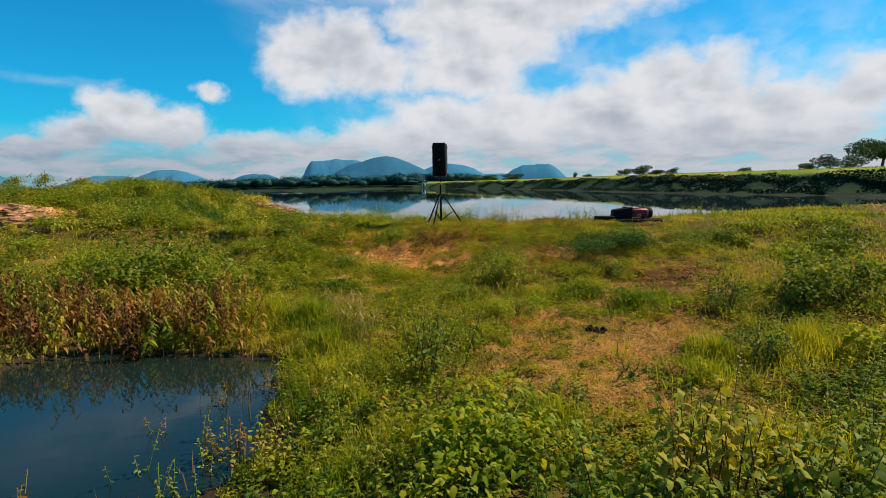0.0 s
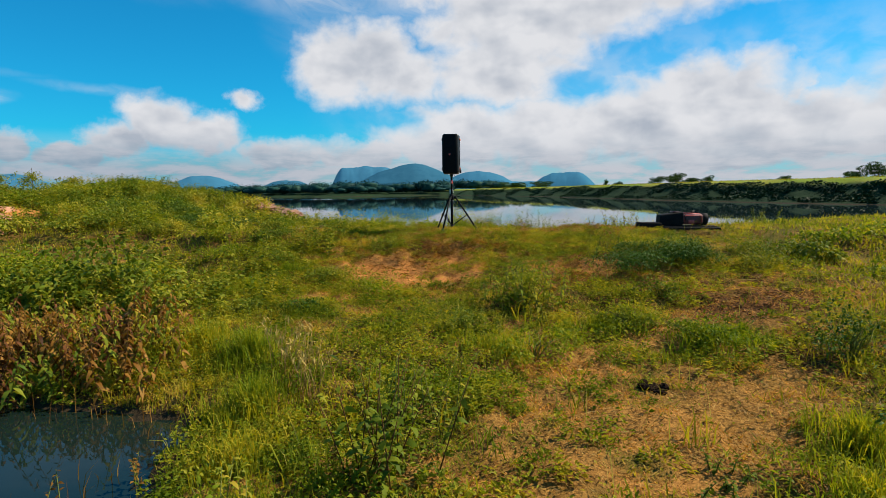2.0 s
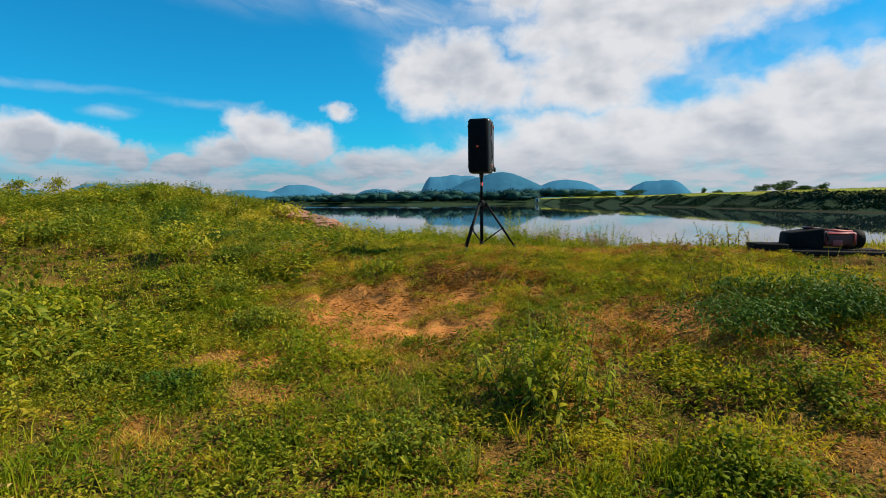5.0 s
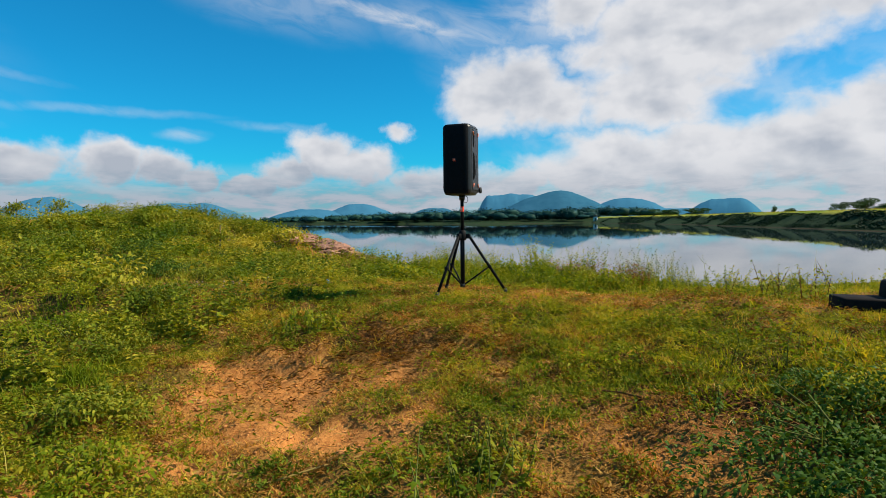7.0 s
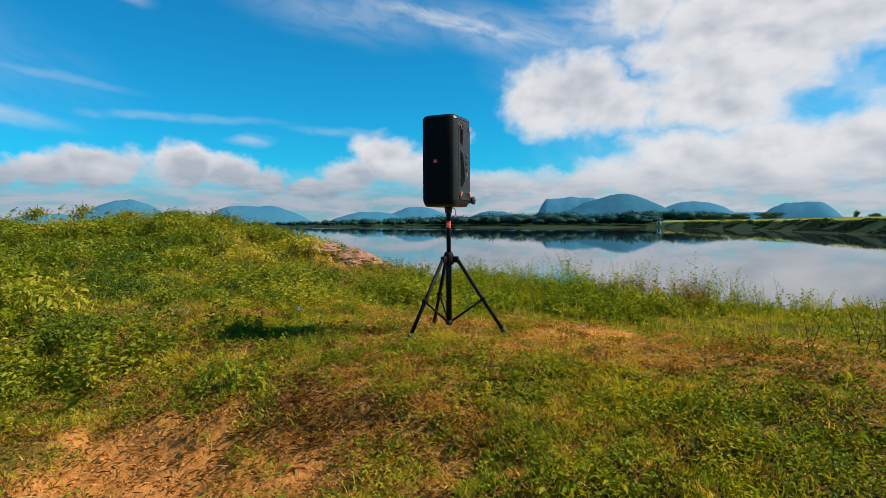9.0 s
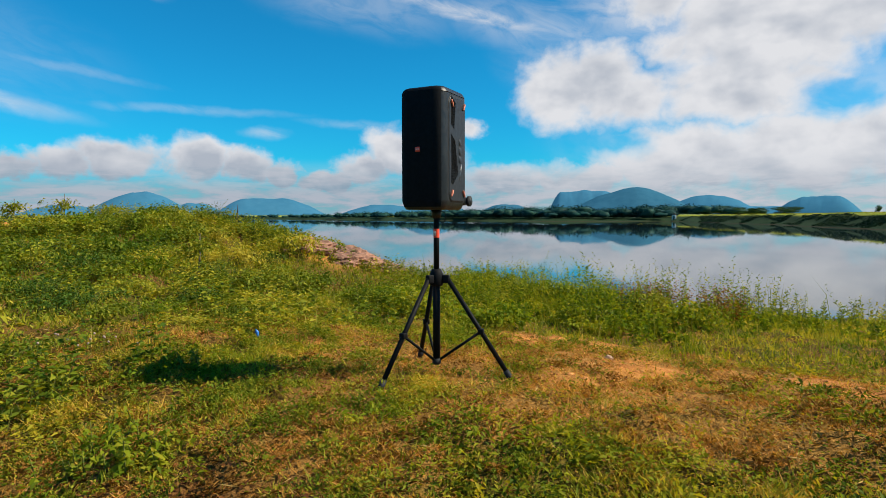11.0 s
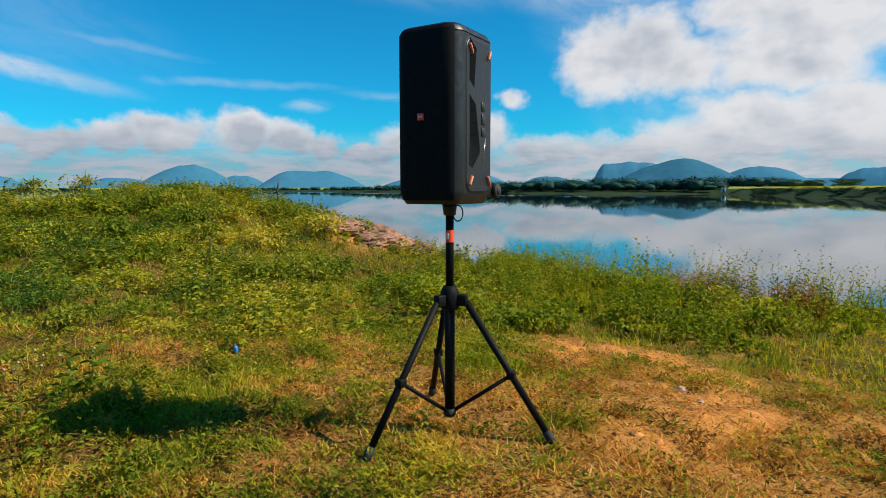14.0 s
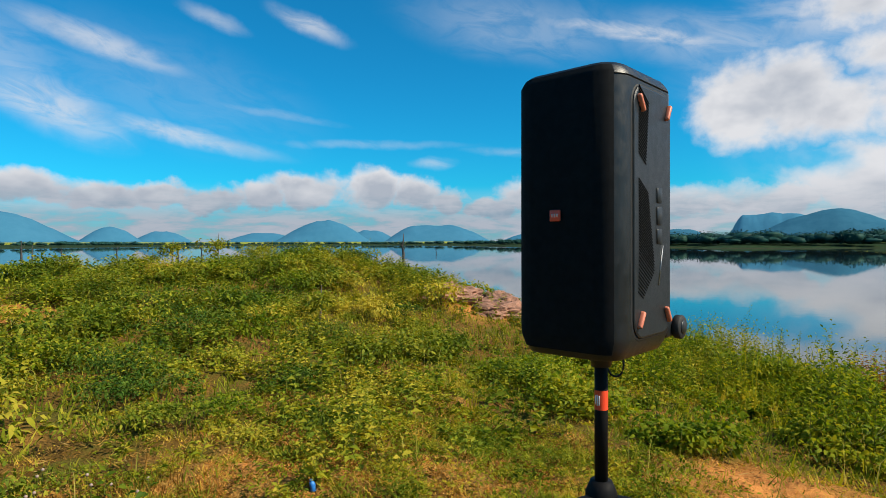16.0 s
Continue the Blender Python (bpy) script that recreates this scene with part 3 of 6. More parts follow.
def block(size, centre=(0, 0, 0), bevel=0.01, segments=3, turn=None):
    bm = bmesh.new()
    bmesh.ops.create_cube(bm, size=1.0, matrix=Matrix.Diagonal((*size, 1)))
    if bevel:
        bmesh.ops.bevel(bm, geom=bm.edges[:], offset=bevel, segments=segments, affect="EDGES", profile=0.5)
    bmesh.ops.transform(bm, matrix=Matrix.Translation(centre) @ (turn or Matrix()), verts=bm.verts)
    return bm


GRID = []


def lay_ground():
    fine_x = np.concatenate([np.arange(-20, -3.2, 0.2), np.arange(-3.2, 4.2, 0.06), np.arange(4.2, 16.01, 0.2)])
    fine_y = np.concatenate([np.arange(-15, -9.2, 0.2), np.arange(-9.2, 3.2, 0.06), np.arange(3.2, 17.01, 0.2)])

    def grown(line, start, first):
        out, d, v = [], first, start
        while abs(v) < 4600:
            v += d
            d *= 1.12
            out.append(v)
        return out
    xs = np.array(grown(None, -20, -0.2)[::-1] + list(fine_x) + grown(None, 16, 0.2))
    ys = np.array(grown(None, -15, -0.2)[::-1] + list(fine_y) + grown(None, 17, 0.2))
    gx, gy = np.meshgrid(xs, ys)
    gz = ground_z(gx, gy)
    GRID.extend((xs, ys, gz))
    verts = np.stack([gx, gy, gz], -1).reshape(-1, 3)
    nx, ny = len(xs), len(ys)
    i = (np.arange(ny - 1)[:, None] * nx + np.arange(nx - 1)[None]).ravel()
    me = mesh_from("ground", verts, np.stack([i, i + 1, i + nx + 1, i + nx], -1), M_GROUND, True)
    for name, values in (("bare", bare(gx, gy).ravel()), ("mulch", mulch(gx, gy).ravel()), ("parched", dried(gx, gy).ravel()), ("far", step(np.hypot(gx, gy), 18, 24).ravel())):
        a = me.attributes.new(name, "FLOAT", "POINT")
        a.data.foreach_set("value", values.astype(np.float32))
    return tagged(new("ground", me), "uneven orange earth with short worn turf", "ground", kind="structure")


ground = lay_ground()


def surface_z(x, y):
    """Height of the ground sheet itself at places in its finely meshed middle."""
    xs, ys, gz = GRID
    i = np.clip(np.searchsorted(xs, x) - 1, 0, len(xs) - 2)
    j = np.clip(np.searchsorted(ys, y) - 1, 0, len(ys) - 2)
    f, g = (x - xs[i]) / (xs[i + 1] - xs[i]), (y - ys[j]) / (ys[j + 1] - ys[j])
    return gz[j, i] * (1 - f) * (1 - g) + gz[j, i + 1] * f * (1 - g) + gz[j + 1, i] * (1 - f) * g + gz[j + 1, i + 1] * f * g


def sheet(name, corners, mat, label, category):
    me = bpy.data.meshes.new(name)
    me.from_pydata([v for q in corners for v in q], [], [tuple(range(4 * k, 4 * k + 4)) for k in range(len(corners))])
    me.materials.append(mat)
    return tagged(new(name, me), label, category, kind="structure")


sheet("water", [[(-4500, 4, WATER), (4500, 4, WATER), (4500, 4500, WATER), (-4500, 4500, WATER)], [(-4500, -4500, WATER), (-22, -4500, WATER), (-22, 4, WATER), (-4500, 4, WATER)]], M_LAKE,
      "calm blue-grey lake water reflecting sky and hills", "lake")
sheet("water", [[(-7.5, -11.5, WATER + 0.004), (-0.2, -11.5, WATER + 0.004), (-0.2, -5.6, WATER + 0.004), (-7.5, -5.6, WATER + 0.004)]], M_POND,
      "still dark pond water beside the grass", "pond")


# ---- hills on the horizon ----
def hill(az, half, elev, dist, mat, left=1.0, right=1.0, seed=0, label="distant wooded hill across the lake, blue haze in its colour"):
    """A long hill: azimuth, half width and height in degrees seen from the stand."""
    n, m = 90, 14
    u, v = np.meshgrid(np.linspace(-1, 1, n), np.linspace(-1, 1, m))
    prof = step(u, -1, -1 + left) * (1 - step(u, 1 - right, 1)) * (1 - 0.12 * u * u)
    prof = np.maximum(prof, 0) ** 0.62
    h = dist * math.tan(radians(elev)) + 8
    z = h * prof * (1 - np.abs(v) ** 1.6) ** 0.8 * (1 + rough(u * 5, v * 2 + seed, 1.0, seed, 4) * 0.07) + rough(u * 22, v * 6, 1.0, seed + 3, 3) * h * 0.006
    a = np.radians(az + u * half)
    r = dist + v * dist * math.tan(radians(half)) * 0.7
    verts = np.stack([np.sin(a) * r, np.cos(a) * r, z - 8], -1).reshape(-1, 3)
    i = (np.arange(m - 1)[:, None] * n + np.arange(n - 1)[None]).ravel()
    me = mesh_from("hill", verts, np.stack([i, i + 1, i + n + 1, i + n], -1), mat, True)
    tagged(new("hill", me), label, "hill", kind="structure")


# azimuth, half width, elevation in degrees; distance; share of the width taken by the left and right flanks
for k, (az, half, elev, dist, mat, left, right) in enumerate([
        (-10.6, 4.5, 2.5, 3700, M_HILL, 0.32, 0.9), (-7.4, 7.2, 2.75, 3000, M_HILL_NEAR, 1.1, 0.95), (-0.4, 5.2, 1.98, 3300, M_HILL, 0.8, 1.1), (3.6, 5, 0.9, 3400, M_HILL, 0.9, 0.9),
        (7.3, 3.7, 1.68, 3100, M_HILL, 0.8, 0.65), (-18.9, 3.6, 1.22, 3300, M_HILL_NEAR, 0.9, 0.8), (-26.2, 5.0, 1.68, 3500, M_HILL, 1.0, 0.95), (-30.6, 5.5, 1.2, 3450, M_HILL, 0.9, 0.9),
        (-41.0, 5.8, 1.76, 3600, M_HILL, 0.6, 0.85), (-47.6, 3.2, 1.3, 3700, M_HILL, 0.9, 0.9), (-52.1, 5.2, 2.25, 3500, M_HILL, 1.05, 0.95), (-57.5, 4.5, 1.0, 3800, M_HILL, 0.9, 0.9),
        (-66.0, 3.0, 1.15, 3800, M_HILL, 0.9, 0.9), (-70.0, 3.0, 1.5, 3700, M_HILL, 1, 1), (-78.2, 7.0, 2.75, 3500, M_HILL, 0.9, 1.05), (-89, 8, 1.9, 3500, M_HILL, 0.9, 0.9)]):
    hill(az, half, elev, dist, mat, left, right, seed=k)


# ---- loudspeaker stand ----
def build_stand():
    st = thing("speaker_stand", "black steel tripod loudspeaker stand on worn turf", "speaker stand")
    part("outer_tube", tube([(0, 0, 0.085), (0, 0, 0.64)], 0.0225, 20), M_STEEL, st)
    part("inner_tube", tube([(0, 0, 0.60), (0, 0, 1.05)], 0.0175, 20), M_STEEL, st)
    part("end_plug", tube([(0, 0, 0.062), (0, 0, 0.07), (0, 0, 0.10)], [0.018, 0.027, 0.027], 18), M_RUBBER, st)
    bm = tube([(0, 0, 0.545), (0, 0, 0.555), (0, 0, 0.615), (0, 0, 0.63), (0, 0, 0.648)], [0.034, 0.042, 0.042, 0.036, 0.028], 20)
    part("collar", bm, M_STEEL, st)
    part("sticker", tube([(0, 0, 0.838), (0, 0, 0.890)], 0.0182, 20, False), M_BADGE, st, "orange-red band sticker with a pale mark")
    for ang, tall in ((-118, 0.024), (-98, 0.030), (-80, 0.026)):
        c, n = math.cos(radians(ang)), math.sin(radians(ang))
        part("sticker_mark", block((0.0035, 0.0012, tall), (c * 0.0184, n * 0.0184, 0.864), 0.0004, 1, Matrix.Rotation(radians(ang + 90), 4, "Z")), M_PALE, st)
    for ang in (-108.5, 10.0, 130.0):
        c, s = math.cos(radians(ang)), math.sin(radians(ang))

        def at(r, z):
            return Vector((c * r, s * r, z))
        part("bracket", block((0.05, 0.034, 0.05), at(0.055, 0.588), 0.006, 2, Matrix.Rotation(radians(ang), 4, "Z")), M_STEEL, st)
        leg = part("leg", tube([at(0.062, 0.60), at(0.45, 0.012)], 0.0145, 12), M_STEEL, st)
        part("rubber_foot", tube([at(0.425, 0.05), at(0.452, 0.009), at(0.458, 0.0)], [0.0185, 0.019, 0.012], 12), M_RUBBER, leg)
        mid = at(0.062, 0.60).lerp(at(0.45, 0.012), 0.55)
        brace = part("brace", tube([at(0.02, 0.092), mid], 0.0085, 8), M_STEEL, st)
        part("clamp", block((0.036, 0.04, 0.034), mid, 0.005, 2, Matrix.Rotation(radians(ang), 4, "Z")), M_STEEL, brace)
    return st


build_stand()


# ---- loudspeaker ----
def rounded(u0, u1, v0, v1, r, n=8, far=None):
    """Outline of a rounded rectangle in the plane."""
    out = []
    q = r if far is None else far
    for cu, cv, a0, c in ((u1 - q, v1 - q, 0, q), (u0 + q, v1 - q, 90, q), (u0 + r, v0 + r, 180, r), (u1 - r, v0 + r, 270, r)):
        for k in range(n + 1):
            a = radians(a0 + 90 * k / n)
            out.append((cu + c * math.cos(a), cv + c * math.sin(a)))
    return out


def build_speaker():
    turn = pose(0, 0, 1.004, 0, 0, -2.0) @ Matrix.Diagonal((1, 1, 1.025, 1))
    sp = thing("loudspeaker", "tall black portable party loudspeaker mounted on the stand", "loudspeaker", at=turn)
    W, H = 0.147, 0.688
    y0, y1 = -0.200, 0.122
    # shell: rounded plan rings with chamfered shoulders; a seam divides the top cap from it
    def hull(levels, name, mat, label=""):
        b1 = bmesh.new()
        rings = [[b1.verts.new((x, y, z)) for x, y in rounded(-W + ins, W - ins, y0 + ins * 0.8, y1 - ins, r, far=r * 0.7)] for z, ins, r in levels]
        for a, b in zip(rings, rings[1:]):
            for k in range(len(a)):
                b1.faces.new((a[k], a[(k + 1) % len(a)], b[(k + 1) % len(a)], b[k]))
        b1.faces.new(rings[0][::-1])
        b1.faces.new(rings[-1])
        ob = part(name, b1, mat, sp, label)
        ob.data.set_sharp_from_angle(angle=radians(32))
        return ob
    hull(((0.0, 0.026, 0.044), (0.004, 0.020, 0.050), (0.022, 0.010, 0.058), (0.042, 0.002, 0.064), (0.054, 0.0, 0.066), (0.35, 0.0, 0.066), (0.6455, 0.0, 0.066), (0.647, 0.0015, 0.065)), "shell", M_SHELL)
    hull(((0.640, 0.0028, 0.063), (0.652, 0.0028, 0.063)), "seam", M_RUBBER)
    hull(((0.6495, 0.0015, 0.065), (0.651, 0.0, 0.066), (0.658, 0.0025, 0.064), (0.669, 0.009, 0.060), (0.677, 0.016, 0.055), (0.681, 0.025, 0.048)), "top_cap", M_SHELL, "smooth black top cap")
    # front grille: wraps round the front corners, almost flush with the shell
    bm = bmesh.new()
    outer, inner = [], []
    for z, ins, r in ((0.016, 0.012, 0.056), (0.024, 0.009, 0.059), (0.042, 0.002, 0.064), (0.054, 0.0, 0.066), (0.35, 0.0, 0.066), (0.655, 0.0005, 0.066), (0.664, 0.0055, 0.062), (0.673, 0.012, 0.057)):
        line = rounded(-W + ins, W - ins, y0 + ins * 0.8, y1 - ins, r, 16, far=r * 0.7)[34 + 4:51 + 9]
        bow = 0.0032 if 0.05 < z < 0.66 else 0.0016
        outer.append([bm.verts.new((x * 1.002, y - (bow if abs(x) < 0.09 else 0.0016), z)) for x, y in line])
        inner.append([bm.verts.new((x * 0.985, y + 0.006, z)) for x, y in line])
    for a, b in zip(outer, outer[1:]):
        for k in range(len(a) - 1):
            bm.faces.new((a[k], a[k + 1], b[k + 1], b[k]))
    for a, b in ((outer[0], inner[0]), (inner[-1], outer[-1]), ([r[0] for r in inner], [r[0] for r in outer]), ([r[-1] for r in outer], [r[-1] for r in inner])):
        for k in range(len(a) - 1):
            bm.faces.new((a[k], b[k], b[k + 1], a[k + 1]))
    bmesh.ops.recalc_face_normals(bm, faces=bm.faces)
    grille = part("grille", bm, M_GRILLE, sp, "matt black perforated front grille")
    grille.data.set_sharp_from_angle(angle=radians(32))
    badge = part("badge", block((0.030, 0.004, 0.027), (-0.012, y0 - 0.008, 0.335), 0.002, 2), M_BADGE, sp, "small red square badge")
    for k, (dx, sz) in enumerate(((-0.007, 0.008), (0.0, 0.009), (0.007, 0.008))):
        part("badge_mark", block((0.0045, 0.002, sz), (-0.012 + dx, y0 - 0.0105, 0.335), 0.0005, 1), M_BADGE_MARK, badge)
    for side in (1, -1):
        # side panel: raised rounded plate inside a groove
        def plate(u0, u1, v0, v1, r, x_in, x_out, mat, name, owner, label=""):
            b2 = bmesh.new()
            o = rounded(u0, u1, v0, v1, r)
            lo = [b2.verts.new((side * x_in, y, z)) for y, z in o]
            md = [b2.verts.new((side * (x_out - 0.002), y, z)) for y, z in o]
            cy, cz = (u0 + u1) / 2, (v0 + v1) / 2
            hi = [b2.verts.new((side * x_out, cy + (y - cy) * 0.97, cz + (z - cz) * 0.988)) for y, z in o]
            for p, q in ((lo, md), (md, hi)):
                for k in range(len(o)):
                    b2.faces.new((p[k], p[(k + 1) % len(o)], q[(k + 1) % len(o)], q[k]))
            b2.faces.new(hi)
            bmesh.ops.recalc_face_normals(b2, faces=b2.faces)
            return part(name, b2, mat, owner, label, smooth=False)
        plate(-0.136, 0.088, 0.042, 0.640, 0.05, W - 0.01, W + 0.0015, M_RUBBER, "groove", sp)
        panel = plate(-0.130, 0.082, 0.048, 0.634, 0.046, W - 0.01, W + 0.006, M_SHELL, "side_panel", sp, "ribbed black side panel")
        # fine slanted ribs, in the darkest black to paint the shade of recesses
        for row in range(56):
            z = 0.150 + row * 0.0072 if row < 36 else 0.186 + row * 0.0078
            half_w = min(0.062, 0.020 + 0.004 * row) if row < 14 else 0.062 - 0.0011 * (row - 14) if row < 36 else 0.030 + 0.0006 * (row - 36)
            part("rib", block((0.0022, half_w * 1.6, 0.0024), (side * (W + 0.0066), -0.112 + half_w * 0.8, z), 0, 1, Matrix.Rotation(radians(-32), 4, "X")), M_GRILLE, panel, smooth=False)
        # plain embossed bars in place of the maker's mark
        for zz, hh in ((0.385, 0.036), (0.335, 0.044), (0.285, 0.036)):
            part("embossed_bar", block((0.003, 0.030, hh), (side * (W + 0.0072), 0.010, zz), 0.001, 1), M_SHELL, panel)
        scratch = block((0.0012, 0.004, 0.10), (side * (W + 0.0066), 0.02, 0.215), 0, 1, Matrix.Rotation(radians(-16), 4, "X"))
        part("scuff", scratch, M_CHROME, panel, "pale scratch mark")
        for yy, zz, lean in ((-0.100, 0.592, 34), (0.058, 0.592, -30), (-0.100, 0.092, -34), (0.058, 0.092, 30)):
            b3 = block((0.015, 0.011, 0.044), (side * (W + 0.009), yy, zz), 0.005, 3, Matrix.Rotation(radians(lean), 4, "X"))
            part("bumper", b3, M_ORANGE, sp, "orange rubber bumper foot")
        wheel = tube([(side * (W - 0.005), y1 + 0.016, 0.052), (side * (W + 0.000), y1 + 0.016, 0.052), (side * (W + 0.014), y1 + 0.016, 0.052), (side * (W + 0.018), y1 + 0.016, 0.052)], [0.026, 0.031, 0.031, 0.027], 28)
        wh = part("wheel", wheel, M_RUBBER, sp)
        part("hubcap", tube([(side * (W + 0.017), y1 + 0.016, 0.052), (side * (W + 0.021), y1 + 0.016, 0.052)], [0.019, 0.016], 20), M_SHELL, wh)
        part("axle_arm", block((0.02, 0.05, 0.05), (side * (W - 0.012), y1 - 0.022, 0.052), 0.008, 2), M_SHELL, wh)
    part("handle", tube([(-0.09, y1 - 0.005, 0.60), (-0.09, y1 + 0.022, 0.615), (0.09, y1 + 0.022, 0.615), (0.09, y1 - 0.005, 0.60)], 0.010, 10), M_SHELL, sp)
    part("pole_socket", tube([(0, 0, -0.05), (0, 0, 0.006)], [0.026, 0.034], 20), M_SHELL, sp)
    cable = [(0.035 + 0.024 * math.sin(a), 0.01, -0.035 + 0.033 * math.cos(a) - 0.006) for a in np.linspace(-0.5, 4.6, 18)]
    part("cable_loop", tube(cable, 0.0028, 8), M_RUBBER, sp)
    return sp


build_speaker()


# ---- machine on a board ----
def build_machine():
    mz = float(ground_z(3.8, -0.55))
    board = tagged(new("board"), "scorched black plank lying in the grass under the engine", "board")
    board.matrix_world = pose(3.80, -0.60, mz + 0.05, 0, 1.0, 4)
    part("plank", block((1.30, 0.28, 0.06), (0, 0, 0), 0.012, 2), M_BOARD, board)
    part("end_block", block((0.34, 0.30, 0.115), (-0.50, -0.02, 0.02), 0.015, 2), M_BOARD, board)
    part("plank", block((0.95, 0.12, 0.05), (0.12, -0.22, -0.01), 0.012, 2), M_BOARD, board)
    eng = thing("engine", "red and black motor unit with a round black cap", "engine", at=pose(3.86, -0.58, mz + 0.075, 0, 0, 4) @ Matrix.Scale(0.86, 4))
    bm = block((0.44, 0.30, 0.25), (-0.24, 0, 0.125), 0.03, 3)
    for v in bm.verts:
        if v.co.z > 0.15:
            v.co.x += 0.01 if v.co.x < -0.24 else 0.02
            v.co.z += -0.035 if v.co.x < -0.3 else 0.02
            v.co.y *= 0.85
    part("housing", bm, M_BLACK, eng, "sooty black housing")
    part("lid", block((0.20, 0.20, 0.03), (-0.10, 0, 0.258), 0.012, 2, Matrix.Rotation(radians(7), 4, "Y")), M_RED, eng)
    part("plate", block((0.11, 0.006, 0.075), (0.14, -0.134, 0.075), 0.002, 1), M_RED_BRIGHT, eng, "worn pinkish-red plate")
    part("body", block((0.44, 0.26, 0.19), (0.16, 0, 0.12), 0.045, 4), M_RED, eng, "dark red enamelled body")
    ring = [Vector((0.17 + 0.17 * a, -0.135, 0.125 + 0.07 * b)) for a, b in ((-1, -0.8), (-0.9, 1), (0.9, 1), (1, -0.8))]
    part("guard_rail", tube(ring, 0.014, 8), M_RED_BRIGHT, eng, "worn bright red rail")
    part("crossbar", tube([(-0.06, -0.06, 0.245), (0.34, -0.06, 0.215)], 0.014, 8), M_RED_BRIGHT, eng)
    part("fuel_pipe", tube([(-0.02, -0.14, 0.06), (0.02, -0.16, 0.12), (0.0, -0.15, 0.2), (0.05, -0.1, 0.235)], 0.009, 7), M_BLACK, eng)
    part("exhaust", tube([(0.20, 0.05, 0.2), (0.22, 0.06, 0.26), (0.27, 0.06, 0.27)], [0.03, 0.028, 0.022], 10), M_BLACK, eng)
    part("cap", tube([(0.36, 0, 0.12), (0.375, 0, 0.12), (0.47, 0, 0.12), (0.485, 0, 0.12)], [0.10, 0.115, 0.115, 0.09], 20), M_BLACK, eng, "round black end cap")
    part("knob", tube([(0.30, 0, 0.21), (0.30, 0, 0.25), (0.30, 0, 0.262)], [0.03, 0.035, 0.025], 12), M_BLACK, eng)
    for x in (-0.38, -0.1, 0.32):
        part("bearer", block((0.06, 0.26, 0.035), (x, 0, 0.0), 0.006, 1), M_BLACK, eng)


build_machine()


# ---- plants: building blocks ----
def unit(v):
    return v / np.maximum(np.linalg.norm(v, axis=-1, keepdims=True), 1e-9)


def leaves(base, axis, length, width, droop=0.25, g=rng):
    """Folded pointed leaves, two triangles each: verts and faces."""
    n = len(base)
    length, width = np.broadcast_to(length, n)[:, None], np.broadcast_to(width, n)[:, None]
    axis = unit(axis)
    side = unit(np.cross(axis, np.array([0, 0, 1.0]) + g.normal(0, 0.45, (n, 3))))
    up = np.cross(side, axis)
    tip = base + axis * length - np.array([0, 0, 1.0]) * length * droop
    mid = base + axis * length * 0.45
    lift = up * width * 0.22
    v = np.stack([base, mid + side * width / 2 + lift, tip, mid - side * width / 2 + lift], 1).reshape(-1, 3)
    k = np.arange(n) * 4
    f = np.concatenate([np.stack([k, k + 1, k + 2], 1), np.stack([k, k + 2, k + 3], 1)])
    return v, f


def broad_leaves(base, axis, length, width, droop=0.25, g=rng):
    """Rounded, bent leaves of four triangles."""
    n = len(base)
    length, width = np.broadcast_to(length, n)[:, None], np.broadcast_to(width, n)[:, None]
    axis = unit(axis)
    side = unit(np.cross(axis, np.array([0, 0, 1.0]) + g.normal(0, 0.45, (n, 3))))
    up = np.cross(side, axis)

    fold = g.uniform(0.1, 0.9, (n, 1))

    def at(t, s):
        return base + axis * length * t + side * width * s + up * width * abs(s) * fold - np.array([0, 0, 1.0]) * length * droop * t * t
    v = np.stack([at(0, 0), at(0.28, 0.46), at(0.66, 0.36), at(1, 0), at(0.66, -0.36), at(0.28, -0.46)], 1).reshape(-1, 3)
    k = np.arange(n) * 6
    f = np.concatenate([np.stack([k, k + 1, k + 5], 1), np.stack([k + 1, k + 2, k + 5], 1), np.stack([k + 2, k + 4, k + 5], 1), np.stack([k + 2, k + 3, k + 4], 1)])
    return v, f


def blades(base, height, width, lean, g=rng):
    """Curved grass blades, three triangles each."""
    n = len(base)
    a, b = g.uniform(0, 2 * np.pi, n), g.uniform(0, 2 * np.pi, n)
    out = np.stack([np.cos(a), np.sin(a), np.zeros(n)], 1)
    side = np.stack([-np.sin(b), np.cos(b), np.zeros(n)], 1) * (np.broadcast_to(width, n)[:, None] / 2)
    h, lean = np.broadcast_to(height, n)[:, None], np.broadcast_to(lean, n)[:, None]
    mid = base + out * h * lean * 0.35 + np.array([0, 0, 1.0]) * h * 0.6
    tip = base + out * h * lean + np.array([0, 0, 1.0]) * h * (1.0 - 0.45 * lean)
    v = np.stack([base - side, base + side, mid + side * 0.75, mid - side * 0.75, tip], 1).reshape(-1, 3)
    k = np.arange(n) * 5
    f = np.concatenate([np.stack([k, k + 1, k + 2], 1), np.stack([k, k + 2, k + 3], 1), np.stack([k + 3, k + 2, k + 4], 1)])
    return v, f


def spikes(base, height, width, lean, g=rng):
    """Short blades of one triangle."""
    n = len(base)
    a, b = g.uniform(0, 2 * np.pi, n), g.uniform(0, 2 * np.pi, n)
    side = np.stack([-np.sin(b), np.cos(b), np.zeros(n)], 1) * (np.broadcast_to(width, n)[:, None] / 2)
    tip = base + np.stack([np.cos(a) * lean, np.sin(a) * lean, np.sqrt(np.maximum(0.05, 1 - lean ** 2))], 1) * height[:, None]
    v = np.stack([base - side, base + side, tip], 1).reshape(-1, 3)
    return v, np.arange(3 * n).reshape(-1, 3)


